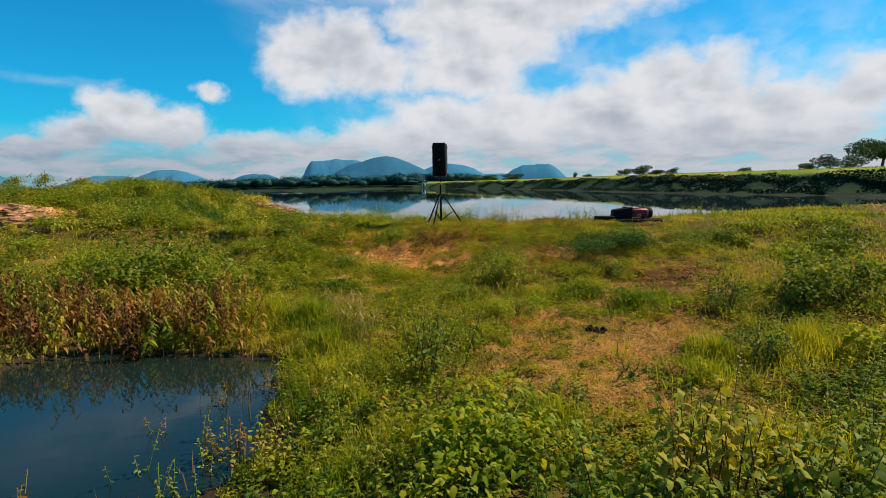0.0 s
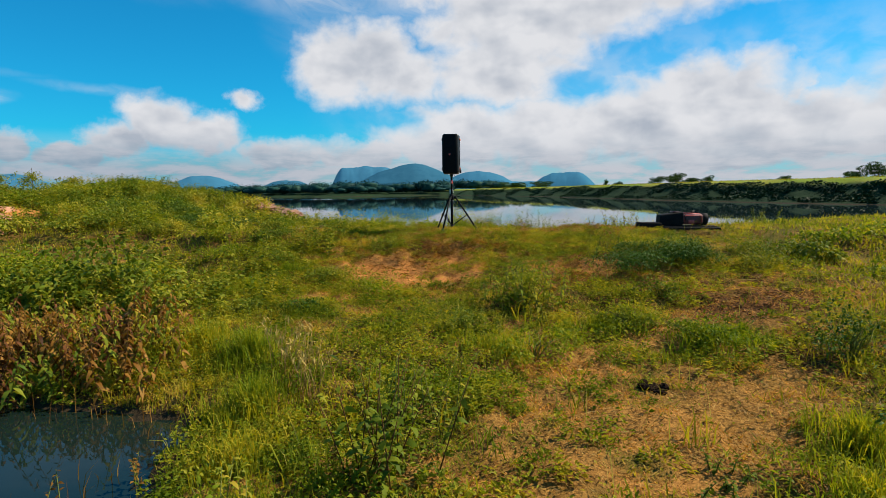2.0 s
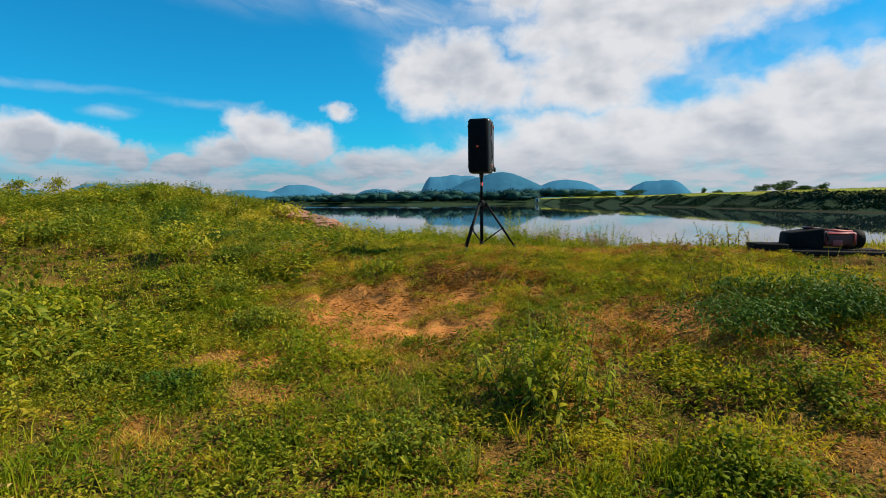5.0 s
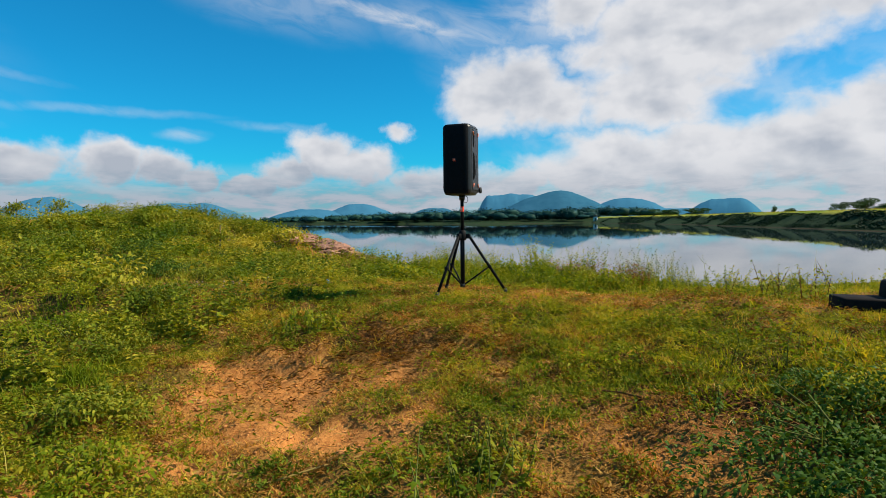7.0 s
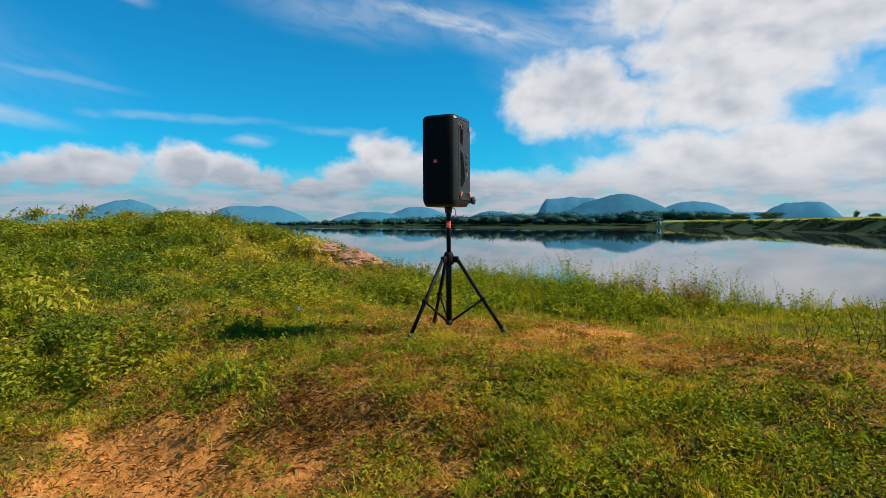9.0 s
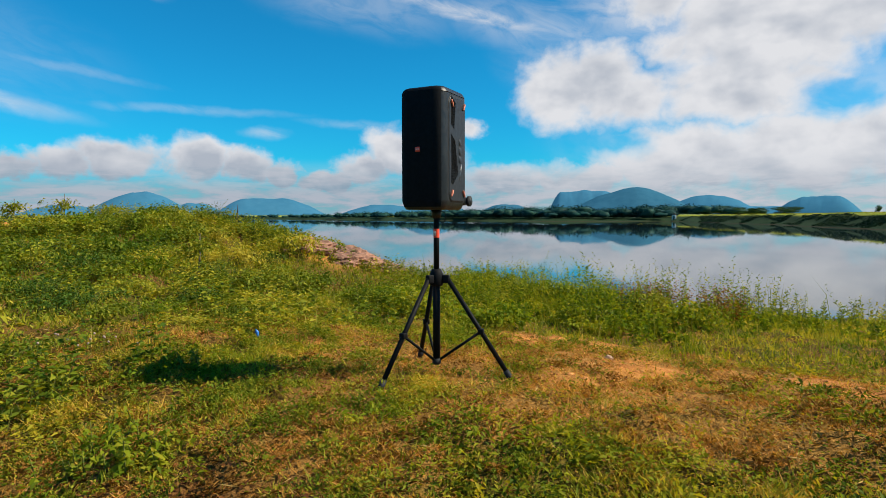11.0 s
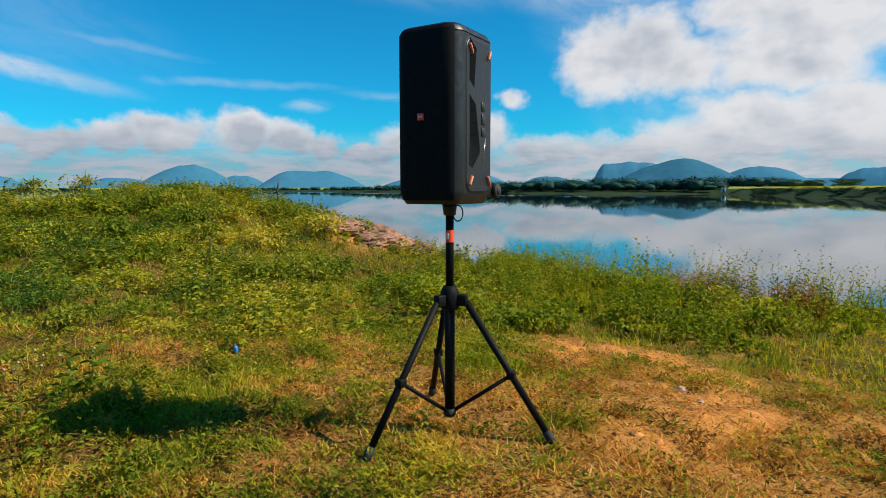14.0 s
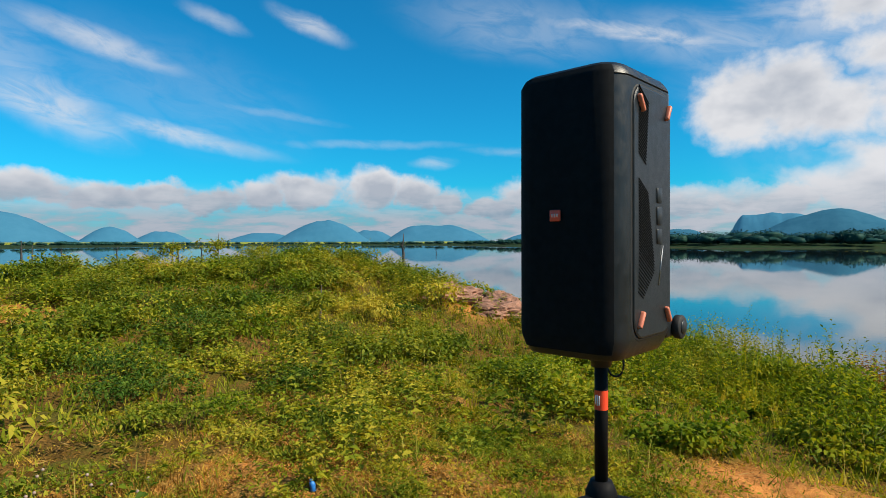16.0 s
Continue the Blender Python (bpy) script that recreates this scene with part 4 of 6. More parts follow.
def joined(*pieces):
    vs, fs, k = [], [], 0
    for v, f in pieces:
        vs.append(v)
        fs.append(f + k)
        k += len(v)
    return np.concatenate(vs), np.concatenate(fs)


def stalks(base, top, width):
    """Thin crossed stalks."""
    n = len(base)
    w = np.broadcast_to(width, n)[:, None] / 2
    ex, ey = np.array([1.0, 0, 0]) * w, np.array([0, 1.0, 0]) * w
    v = np.stack([base - ex, base + ex, top, base - ey, base + ey, top], 1).reshape(-1, 3)
    return v, np.arange(6 * n).reshape(-1, 3)


def scatter(n, x0, x1, y0, y1, weight, g=rng):
    x, y = g.uniform(x0, x1, n), g.uniform(y0, y1, n)
    keep = g.random(n) < weight(x, y)
    x, y = x[keep], y[keep]
    z = surface_z(x, y)
    dry = z > WATER + 0.025
    return np.stack([x, y, z], 1)[dry]


def stuff(name, pieces, mat, label, category):
    return tagged(new(name, mesh_from(name, *pieces, mat)), label, category, kind="stuff")


# how lush the cover is: the mound, the pond's edge and the shore
LUSH = [(-8, 4, 5.5, 5.5, 1.0), (-4.2, -3.6, 2.2, 1.9, 1.0), (-3.6, 1.9, 1.9, 2.0, 0.85), (-1.2, 5.2, 3.4, 2.6, 0.9), (-1.6, -5.4, 1.3, 1.2, 0.6), (-14, 2, 6, 7, 1.0), (4.8, -6.4, 1.9, 2.0, 1.0),
        (3.0, -8.9, 1.8, 1.0, 1.0), (0.5, -9.6, 1.4, 0.8, 1.0), (2.8, -2.5, 1.0, 0.8, 0.8), (-0.3, -7.7, 0.9, 1.0, 0.6), (6.5, -2, 2.5, 2.0, 0.6), (-7, -5.0, 3, 2.0, 0.9), (2.7, -3.5, 0.9, 0.5, 0.6), (5, 3, 2.5, 1.2, 0.4), (-2.8, -1.5, 1.2, 1.1, 1.0)]


def lush(x, y):
    total = np.zeros_like(x)
    for a, b, ra, rb, k in LUSH:
        total = np.maximum(total, k * (1.3 - np.hypot((x - a) / ra, (y - b) / rb)))
    return np.clip(total * 1.3 + rough(x, y, 1.1, 31, 3) * 0.35, 0, 1)


# ---- turf ----
def two_tone(p, h, w0, w1):
    pick = rng.random(len(p)) < dried(p[:, 0], p[:, 1])
    for sel, mat, label in ((pick, M_TURF_DRY, "short sun-dried orange turf"), (~pick, M_TURF, "short worn green turf")):
        n = int(sel.sum())
        low = 0.62 if mat is M_TURF_DRY else 1.0
        stuff("turf", spikes(p[sel], h[sel] * low, rng.uniform(w0, w1, n), rng.uniform(0.5, 0.99, n) ** low), mat, label, "grass")


def grow_turf():
    def clumpy(x, y):
        return step(rough(x, y, 4.6, 41, 3) + 0.35 * rough(x, y, 0.9, 43, 2), -0.22, 0.26)

    def tussock(x, y):
        return step(rough(x, y, 6.0, 47, 3) + 0.3 * rough(x, y, 1.3, 48, 2), -0.08, 0.26)

    def cover(x, y):
        return np.clip(1.08 - bare(x, y), 0.05, 1) * (0.14 + 0.86 * clumpy(x, y)) * (1 - 0.55 * mulch(x, y))
    p = scatter(380000, -3.6, 4.6, -9.6, 3.4, cover)
    h = rng.gamma(5, 0.0065, len(p)) * (0.40 + 1.25 * clumpy(p[:, 0], p[:, 1])) * (0.8 + 0.5 * step(rough(p[:, 0], p[:, 1], 1.3, 45, 2), 0.0, 0.6))
    two_tone(p, h, 0.006, 0.0115)
    p = scatter(560000, -2.7, 3.5, -3.7, 2.7, lambda x, y: np.clip(1.1 - 1.2 * bare(x, y), 0.03, 1) * (0.06 + 0.94 * tussock(x, y)) * (1 - 0.55 * mulch(x, y)))
    h = rng.gamma(5, 0.0050, len(p)) * (0.45 + 1.25 * tussock(p[:, 0], p[:, 1]))
    two_tone(p, h, 0.005, 0.010)
    # matted dead fibres in the gaps
    p = scatter(150000, -3.6, 5.0, -9.6, 3.4, lambda x, y: np.clip(1.05 - bare(x, y), 0.2, 1) * (1 - 0.4 * mulch(x, y)) * (0.45 + 0.55 * (1 - clumpy(x, y))))
    stuff("thatch", spikes(p + [0, 0, 0.008], rng.uniform(0.02, 0.055, len(p)), rng.uniform(0.006, 0.013, len(p)), rng.uniform(0.86, 0.998, len(p))), M_THATCH, "matted dead turf fibres between the grass clumps", "grass")
    # low turf towards the shore
    p = scatter(120000, -4, 7.5, 3.2, 9.6, lambda x, y: np.clip(1.05 - bare(x, y), 0.05, 1) * (0.25 + 0.75 * clumpy(x, y)))
    two_tone(p, rng.gamma(5, 0.009, len(p)), 0.008, 0.018)
    # mats of small creeping leaves between the blades
    for mat, seed, n, label in ((M_GRASS, 47, 170000, "creeping mats of small yellow-green leaves"), (M_LEAF, 57, 90000, "creeping mats of small dark green leaves")):
        def mat_at(x, y):
            return step(rough(x, y, 5.0, seed, 3) + 0.3 * rough(x, y, 1.3, seed + 1, 2), 0.0, 0.4)
        p = scatter(n * 2, -2.9, 3.7, -6.5, 2.9, lambda x, y: mat_at(x, y) * np.clip(1.1 - 1.2 * bare(x, y), 0.02, 1) * (1 - 0.8 * mulch(x, y)) * (1 - 0.92 * dried(x, y)) * np.interp(y, [-6.5, -4, -3], [0.5, 0.7, 1]))
        a = rng.uniform(0, 6.3, len(p))
        ax = np.stack([np.cos(a), np.sin(a), rng.uniform(0.0, 0.9, len(p))], 1)
        lift = np.zeros_like(p)
        lift[:, 2] = rng.uniform(0.0, 0.075, len(p)) * mat_at(p[:, 0], p[:, 1])
        stuff("weeds", leaves(p + lift, ax, rng.uniform(0.014, 0.034, len(p)), rng.uniform(0.007, 0.015, len(p)), 0.15), mat, label, "weeds")
    out = lambda x, y: cover(x, y) ** 0.7 * (1 - ((x > -3.6) & (x < 4.6) & (y > -9.6) & (y < 3.4)))
    p = scatter(310000, -13, 10, -12.5, 12.5, out)
    h = rng.gamma(4, 0.017, len(p))
    stuff("turf", spikes(p, h, rng.uniform(0.013, 0.028, len(p)), rng.uniform(0.2, 0.95, len(p))), M_MOUND, "rough green and yellow turf", "grass")
    far = lambda x, y: cover(x, y) * (1 - ((x > -13) & (x < 10) & (y > -12.5) & (y < 12.5)))
    p = scatter(90000, -38, 28, -14, 24, far)
    h = rng.gamma(4, 0.022, len(p))
    stuff("turf", spikes(p, h, rng.uniform(0.03, 0.06, len(p)), rng.uniform(0.2, 0.9, len(p))), M_MOUND, "distant rough grass along the shore", "grass")


grow_turf()


# ---- taller grass in tufts ----
def grow_grass():
    g = rng
    tufts = scatter(5200, -12, 8, -12, 10, lambda x, y: 0.12 + 0.75 * lush(x, y) * (1 - bare(x, y)))
    n = g.integers(7, 17, len(tufts))
    base = np.repeat(tufts, n, 0)
    near = (tufts[:, 0] > -2.6) & (tufts[:, 0] < 5.2) & (tufts[:, 1] > -4.6) & (tufts[:, 1] < 2.8)
    size = np.repeat(g.uniform(0.10, 0.27, len(tufts)) * np.where(near, 0.38, 1.0), n)
    base = base + np.concatenate([g.normal(0, 0.05, (len(base), 2)), np.full((len(base), 1), -0.01)], 1)
    stuff("grass", blades(base, size * g.uniform(0.6, 1.15, len(base)), g.uniform(0.005, 0.010, len(base)), g.uniform(0.15, 0.9, len(base))), M_GRASS, "loose tufts of green grass", "grass")
    # thick bright clumps: x, y, radius, height
    clumps = [(2.4, -5.75, 0.42, 0.20), (2.75, -5.6, 0.35, 0.17), (0.8, -5.85, 0.33, 0.21), (0.6, -5.6, 0.25, 0.16), (3.5, -7.3, 0.55, 0.30), (3.1, -7.6, 0.4, 0.25), (2.65, -7.45, 0.42, 0.26), (2.35, -8.0, 0.35, 0.24), (1.35, -5.2, 0.35, 0.13), (1.7, -5.1, 0.4, 0.14),
              (-1.0, -6.9, 0.5, 0.30), (-0.8, -7.6, 0.4, 0.25), (-1.4, -5.9, 0.5, 0.32), (-2.0, -5.6, 0.5, 0.3), (-0.5, -8.3, 0.45, 0.22), (0.0, -9.0, 0.5, 0.22), (1.0, -8.7, 0.45, 0.24), (2.0, -1.9, 0.7, 0.06),
              (2.9, -2.0, 0.6, 0.10), (2.3, -9.2, 0.5, 0.30), (-0.3, -9.4, 0.4, 0.22), (1.4, -1.2, 0.7, 0.06), (-1.3, -0.2, 0.5, 0.08), (-0.4, 1.1, 0.5, 0.10), (-2.2, -2.6, 0.5, 0.16), (-1.3, -4.2, 0.25, 0.14), (-2.4, -3.4, 0.45, 0.2)]
    parts_ = []
    for x, y, r, h in clumps:
        k = int(420 * r * r / 0.16) + 60
        rad, ang = np.abs(g.normal(0, 0.55, k)) * r, g.uniform(0, 2 * np.pi, k)
        px, py = x + rad * np.cos(ang) * (1 + 0.4 * np.sin(3 * ang + x)), y + rad * np.sin(ang) * 0.9
        pz = surface_z(px, py) - 0.005
        ok = pz > WATER
        b = np.stack([px, py, pz], 1)[ok]
        parts_.append(blades(b, h * np.clip(1 - 0.4 * (rad[ok] / r) ** 2, 0.35, 1) * g.uniform(0.6, 1.15, len(b)), g.uniform(0.005, 0.009, len(b)), g.uniform(0.15, 0.85, len(b))))
    stuff("grass", joined(*parts_), M_LUSH, "thick bright green grass clumps", "grass")
    # pond edge sedge
    edge = scatter(15000, -6.5, -0.2, -11, -5.0, lambda x, y: (ground_z(x, y) < -0.72) * 1.0)
    stuff("sedge", blades(edge, g.uniform(0.05, 0.18, len(edge)), g.uniform(0.004, 0.008, len(edge)), g.uniform(0.1, 0.6, len(edge))), M_GRASS, "green and brown sedge along the pond edge", "sedge")
    # stalks standing in the shallow water
    x, y = g.uniform(-4.2, -0.6, 700), g.uniform(-10.2, -6.4, 700)
    z = ground_z(x, y)
    ok = (z < WATER) & (z > WATER - 0.11)
    b = np.stack([x, y, z], 1)[ok]
    stuff("sedge", blades(b, g.uniform(0.12, 0.30, len(b)), 0.006, g.uniform(0.05, 0.5, len(b))), M_DRY, "thin dead stalks standing in the pond shallows", "sedge")
    # thin pale stalks standing above the cover
    b = scatter(5200, -9, 5, -9.4, 7, lambda x, y: (0.18 + 0.6 * step(rough(x, y, 0.9, 171, 2), 0.0, 0.4)) * (1 - bare(x, y)) * np.where(np.hypot(x - 0.8, y + 0.8) < 2.8, 0.0, 1.0))
    stuff("grass", blades(b, g.uniform(0.14, 0.36, len(b)), g.uniform(0.003, 0.007, len(b)), g.uniform(0.05, 0.5, len(b))), M_STALK, "thin pale seeding grass stalks", "grass")
    # brownish seeding grass in patches on the slope of the mound: x, y, radius
    for x, y, r in ((-5.0, 4.2, 0.5), (-3.8, 2.9, 0.5), (-3.0, 2.3, 0.35), (-3.5, 1.4, 0.3), (-5.6, 1.8, 0.4), (-4.4, 5.6, 0.5), (-2.4, -0.2, 0.3)):
        b = np.stack([g.normal(x, r * 0.6, 200), g.normal(y, r * 0.6, 200), np.zeros(200)], 1)
        b[:, 2] = surface_z(b[:, 0], b[:, 1])
        stuff("grass", blades(b, g.uniform(0.06, 0.15, len(b)), g.uniform(0.003, 0.006, len(b)), g.uniform(0.2, 0.9, len(b))), M_DRY, "brownish seeding grass on the mound", "grass")
    # straw litter lying on the turf
    lit = scatter(15000, -3.5, 5, -9.5, 3.2, lambda x, y: 0.25 + 0.6 * bare(x, y) + 0.3 * step(rough(x, y, 0.8, 51, 2), 0, 0.5))
    a = g.uniform(0, 2 * np.pi, len(lit))
    lay = np.stack([np.cos(a), np.sin(a), g.uniform(-0.05, 0.25, len(lit))], 1)
    stuff("litter", leaves(lit + [0, 0, 0.012], lay, g.uniform(0.03, 0.11, len(lit)), g.uniform(0.003, 0.007, len(lit)), 0.0), M_STRAW, "scattered straw and dead grass bits", "litter")
    lit = scatter(9000, -3.5, 5, -9.5, 3.2, lambda x, y: 0.15 + 0.7 * bare(x, y))
    a = g.uniform(0, 2 * np.pi, len(lit))
    lay = np.stack([np.cos(a), np.sin(a), g.uniform(-0.05, 0.3, len(lit))], 1)
    stuff("litter", leaves(lit + [0, 0, 0.01], lay, g.uniform(0.02, 0.05, len(lit)), g.uniform(0.008, 0.02, len(lit)), 0.0), M_DRY, "scattered brown dead leaves", "litter")


grow_grass()


# ---- leafy ground cover ----
def hollow(x, y):
    """Open grassy hollows between the tall weeds of the mound: 0 in a hollow, 1 elsewhere."""
    return step(rough(x, y, 0.75, 201, 2), -0.42, -0.05)


def sprigs(points, height, per, length, width, g=rng, droop=0.2, make=None, rise=(-0.1, 0.7), foot=0.0):
    """Small leafy stems: leaves in a loose spiral up each stem."""
    n = len(points)
    h = np.broadcast_to(height, n)
    tilt = g.normal(0, 0.25, (n, 2)) * h[:, None]
    k = np.repeat(np.arange(n), per)
    t = foot + (1 - foot) * np.tile((np.arange(per) + 0.6) / per, n)
    base = points[k] + np.concatenate([tilt[k] * t[:, None], (h[k] * t)[:, None]], 1)
    a = np.tile(np.arange(per) * 2.4, n) + np.repeat(g.uniform(0, 6.3, n), per) + g.normal(0, 0.3, n * per)
    axis = np.stack([np.cos(a), np.sin(a), g.uniform(*rise, n * per)], 1)
    size = (1.15 - 0.55 * t) * g.uniform(0.7, 1.25, n * per)
    lv = (make or leaves)(base, axis, length * size, width * size, droop, g)
    top = points + np.concatenate([tilt, h[:, None]], 1)
    return lv, stalks(points, top, 0.006)


def grow_cover():
    g = rng
    lv, st = sprigs(p := scatter(19000, -12, -1.6, -5.2, 12, lambda x, y: lush(x, y) * (1 - bare(x, y)) * (0.1 + 0.9 * hollow(x, y)) * (0.12 + 0.88 * step(rough(x, y, 1.5, 63, 3), -0.15, 0.2))), g.uniform(0.05, 0.12, len(p)) + 0.34 * step(rough(p[:, 0], p[:, 1], 1.5, 63, 3), -0.1, 0.5), 14, 0.070, 0.032)
    stuff("weeds", lv, M_MOUND, "low leafy weeds covering the mound, green to yellow", "weeds")
    stuff("weeds", st, M_STEM, "thin weed stems on the mound", "weeds")
    lv, st = sprigs(p := scatter(3000, -12, -1.6, -5.2, 12, lambda x, y: lush(x, y) * (1 - bare(x, y)) * step(rough(x, y, 0.7, 61, 2), -0.1, 0.3)), g.uniform(0.18, 0.42, len(p)), 15, 0.10, 0.05)
    stuff("weeds", lv, M_LEAF, "darker green leafy weeds in clumps", "weeds")
    stuff("weeds", st, M_STEM, "weed stems in clumps", "weeds")
    # small creeping leaves in the turf
    p = scatter(90000, -3.6, 5, -9.6, 4.5, lambda x, y: (0.35 + 0.75 * lush(x, y)) * (1 - 0.9 * bare(x, y)) * (1 - 0.9 * dried(x, y)) * step(rough(x, y, 1.0, 67, 3), -0.25, 0.35))
    a = g.uniform(0, 6.3, len(p))
    ax = np.stack([np.cos(a), np.sin(a), g.uniform(0.1, 0.9, len(p))], 1)
    stuff("weeds", leaves(p + np.stack([g.normal(0, .01, len(p)), g.normal(0, .01, len(p)), g.uniform(0.01, 0.06, len(p))], 1), ax, g.uniform(0.018, 0.045, len(p)), g.uniform(0.010, 0.022, len(p)), 0.15), M_GRASS,
          "small creeping leaves among the turf", "weeds")
    # knee-high tangle of small leaves on the lower slope
    for mat, seed, n, label in ((M_GRASS, 101, 9000, "low yellow-green leafy tangle on the slope"), (M_LEAF_BRIGHT, 103, 4500, "low bright green leafy tangle on the slope")):
        spread = lambda x, y: (1 - 0.95 * bare(x, y)) * (1 - 0.9 * mulch(x, y)) * (1 - 0.95 * dried(x, y)) * step(rough(x, y, 1.5, seed, 3), -0.15, 0.4)
        lv, st = sprigs(p := scatter(n * 2, -3.6, 4.2, -9.6, -3.0, spread), g.uniform(0.02, 0.07, len(p)) + 0.09 * step(rough(p[:, 0], p[:, 1], 1.5, seed, 3), 0, 0.6), 9, 0.042, 0.018)
        stuff("weeds", lv, mat, label, "weeds")
    # undergrowth at the near edge; low dark leaves paint in its shaded gaps
    for mat, n, low, tall, leaf, label in ((M_LEAF, 1300, 0.10, 0.26, 0.050, "dark tangled undergrowth at the path edge"), (M_LEAF_BRIGHT, 700, 0.12, 0.32, 0.054, "bright tangled undergrowth at the path edge"),
                                           (M_LEAF_DARK, 1500, 0.06, 0.20, 0.050, "low undergrowth darkened for shaded gaps at the path edge")):
        lv, st = sprigs(p := scatter(n, -0.9, 5.0, -11.0, -7.4, lambda x, y, n=n: (y > -10.3 + 0.6 * rough(x, y, 1.3, 5, 2)) * (y < np.interp(x, [-1, 1.2, 1.5, 2.5, 2.9, 5], [-8.3, -8.3, -9.2, -9.2, -8.2, -7.4])) * (0.35 + 0.65 * step(rough(x, y, 1.7, n, 2), -0.2, 0.3))), g.uniform(low, tall, len(p)), 11, leaf, leaf * 0.55, make=broad_leaves)
        stuff("undergrowth", lv, mat, label, "weeds")
        stuff("undergrowth", st, M_STEM, "thin stems of the undergrowth", "weeds")
    # roots and dead stalks hanging at the eroded lip
    x = g.uniform(-1.4, 0.9, 1700)
    y = -1.74 + 0.16 * np.sin(2.6 * x + 0.6) + g.normal(-0.1, 0.30, len(x))
    a = g.uniform(0, 6.3, len(x))
    ax = np.stack([np.cos(a), np.sin(a) - 0.4, g.uniform(-0.2, 0.7, len(x))], 1)
    stuff("roots", leaves(np.stack([x, y, surface_z(x, y) + 0.008], 1), ax, g.uniform(0.02, 0.08, len(x)), g.uniform(0.003, 0.007, len(x)), 0.25), M_DRY, "brown dead roots and stalks at the eroded lip", "roots")
    # rotting leaves
    p = scatter(46000, -3, 5.5, -7, 0, lambda x, y: mulch(x, y))
    a = g.uniform(0, 6.3, len(p))
    ax = np.stack([np.cos(a), np.sin(a), g.uniform(-0.1, 0.6, len(p))], 1)
    stuff("litter", leaves(p + [0, 0, 0.008], ax, g.uniform(0.02, 0.065, len(p)), g.uniform(0.005, 0.016, len(p)), 0.05), M_MULCH, "dark rotting leaf and stalk litter", "litter")
    # tall leafy weeds along the lake shore
    def belt(x, y):
        d = shore_y(x) - y
        return step(d, 0.2, 0.8) * (1 - step(d + 1.2 * step(x, 0.5, 3.0), 4.6, 6.0)) * np.interp(x, [-5, -3, 0.8, 2.0, 3.2, 5, 9], [0.4, 1, 1, 0.7, 0.3, 0.12, 0.08]) * (0.12 + 0.88 * step(rough(x, y, 1.1, 71, 2), -0.2, 0.35))
    lv, st = sprigs(p := scatter(14000, -5, 9, 2.5, 13, belt), g.uniform(0.08, 0.30, len(p)) * (0.5 + 0.6 * step(rough(p[:, 0], p[:, 1], 1.6, 75, 2), -0.3, 0.3)) + 0.72 * g.uniform(0.5, 1.1, len(p)) * step(rough(p[:, 0], p[:, 1], 1.5, 73, 2), 0, 0.45) * np.interp(p[:, 0], [-4, -2, 2.2, 3.5], [0.5, 1, 1, 0.4]), 20, 0.080, 0.029, rise=(0.2, 1.3))
    stuff("shore_weeds", lv, M_LEAF_BRIGHT, "tall bright leafy weeds along the lake shore", "weeds")
    stuff("shore_weeds", st, M_STEM, "upright stems of the shore weeds", "weeds")
    lv, st = sprigs(p := scatter(420, -0.2, 2.0, 6.6, 9.2, belt), g.uniform(0.35, 0.62, len(p)), 15, 0.08, 0.03)
    stuff("shore_weeds", lv, M_DRY, "dead brown weeds at the lake edge", "weeds")
    stuff("shore_weeds", st, M_STEM_DRY, "dead brown weed stems at the lake edge", "weeds")
    b = scatter(800, -4, 6, 5, 13, belt)
    stuff("reeds", blades(b, g.uniform(0.4, 0.95, len(b)), 0.008, g.uniform(0.05, 0.4, len(b))), M_GRASS, "tall thin grass stems at the water", "reeds")


grow_cover()


# ---- low rounded tussocks that break up the slope ----
def domes(points, radius, height, per, length, width, g):
    """Low leafy cushions: leaves over and inside flattened half balls."""
    n = len(points)
    k = np.repeat(np.arange(n), per)
    u = unit(g.normal(0, 1, (n * per, 3)))
    u[:, 2] = np.abs(u[:, 2])
    depth = g.uniform(0.35, 1.0, n * per) ** 0.5
    reach = radius[k] * (1 + 0.35 * np.sin(3 * np.arctan2(u[:, 1], u[:, 0]) + 2.1 * k))
    base = points[k] + u * np.stack([reach, reach, height[k]], 1) * depth[:, None]
    return leaves(base, u * [1, 1, 0.7] + g.normal(0, 0.5, (n * per, 3)), length * g.uniform(0.6, 1.4, n * per), width * g.uniform(0.7, 1.3, n * per), 0.2, g)


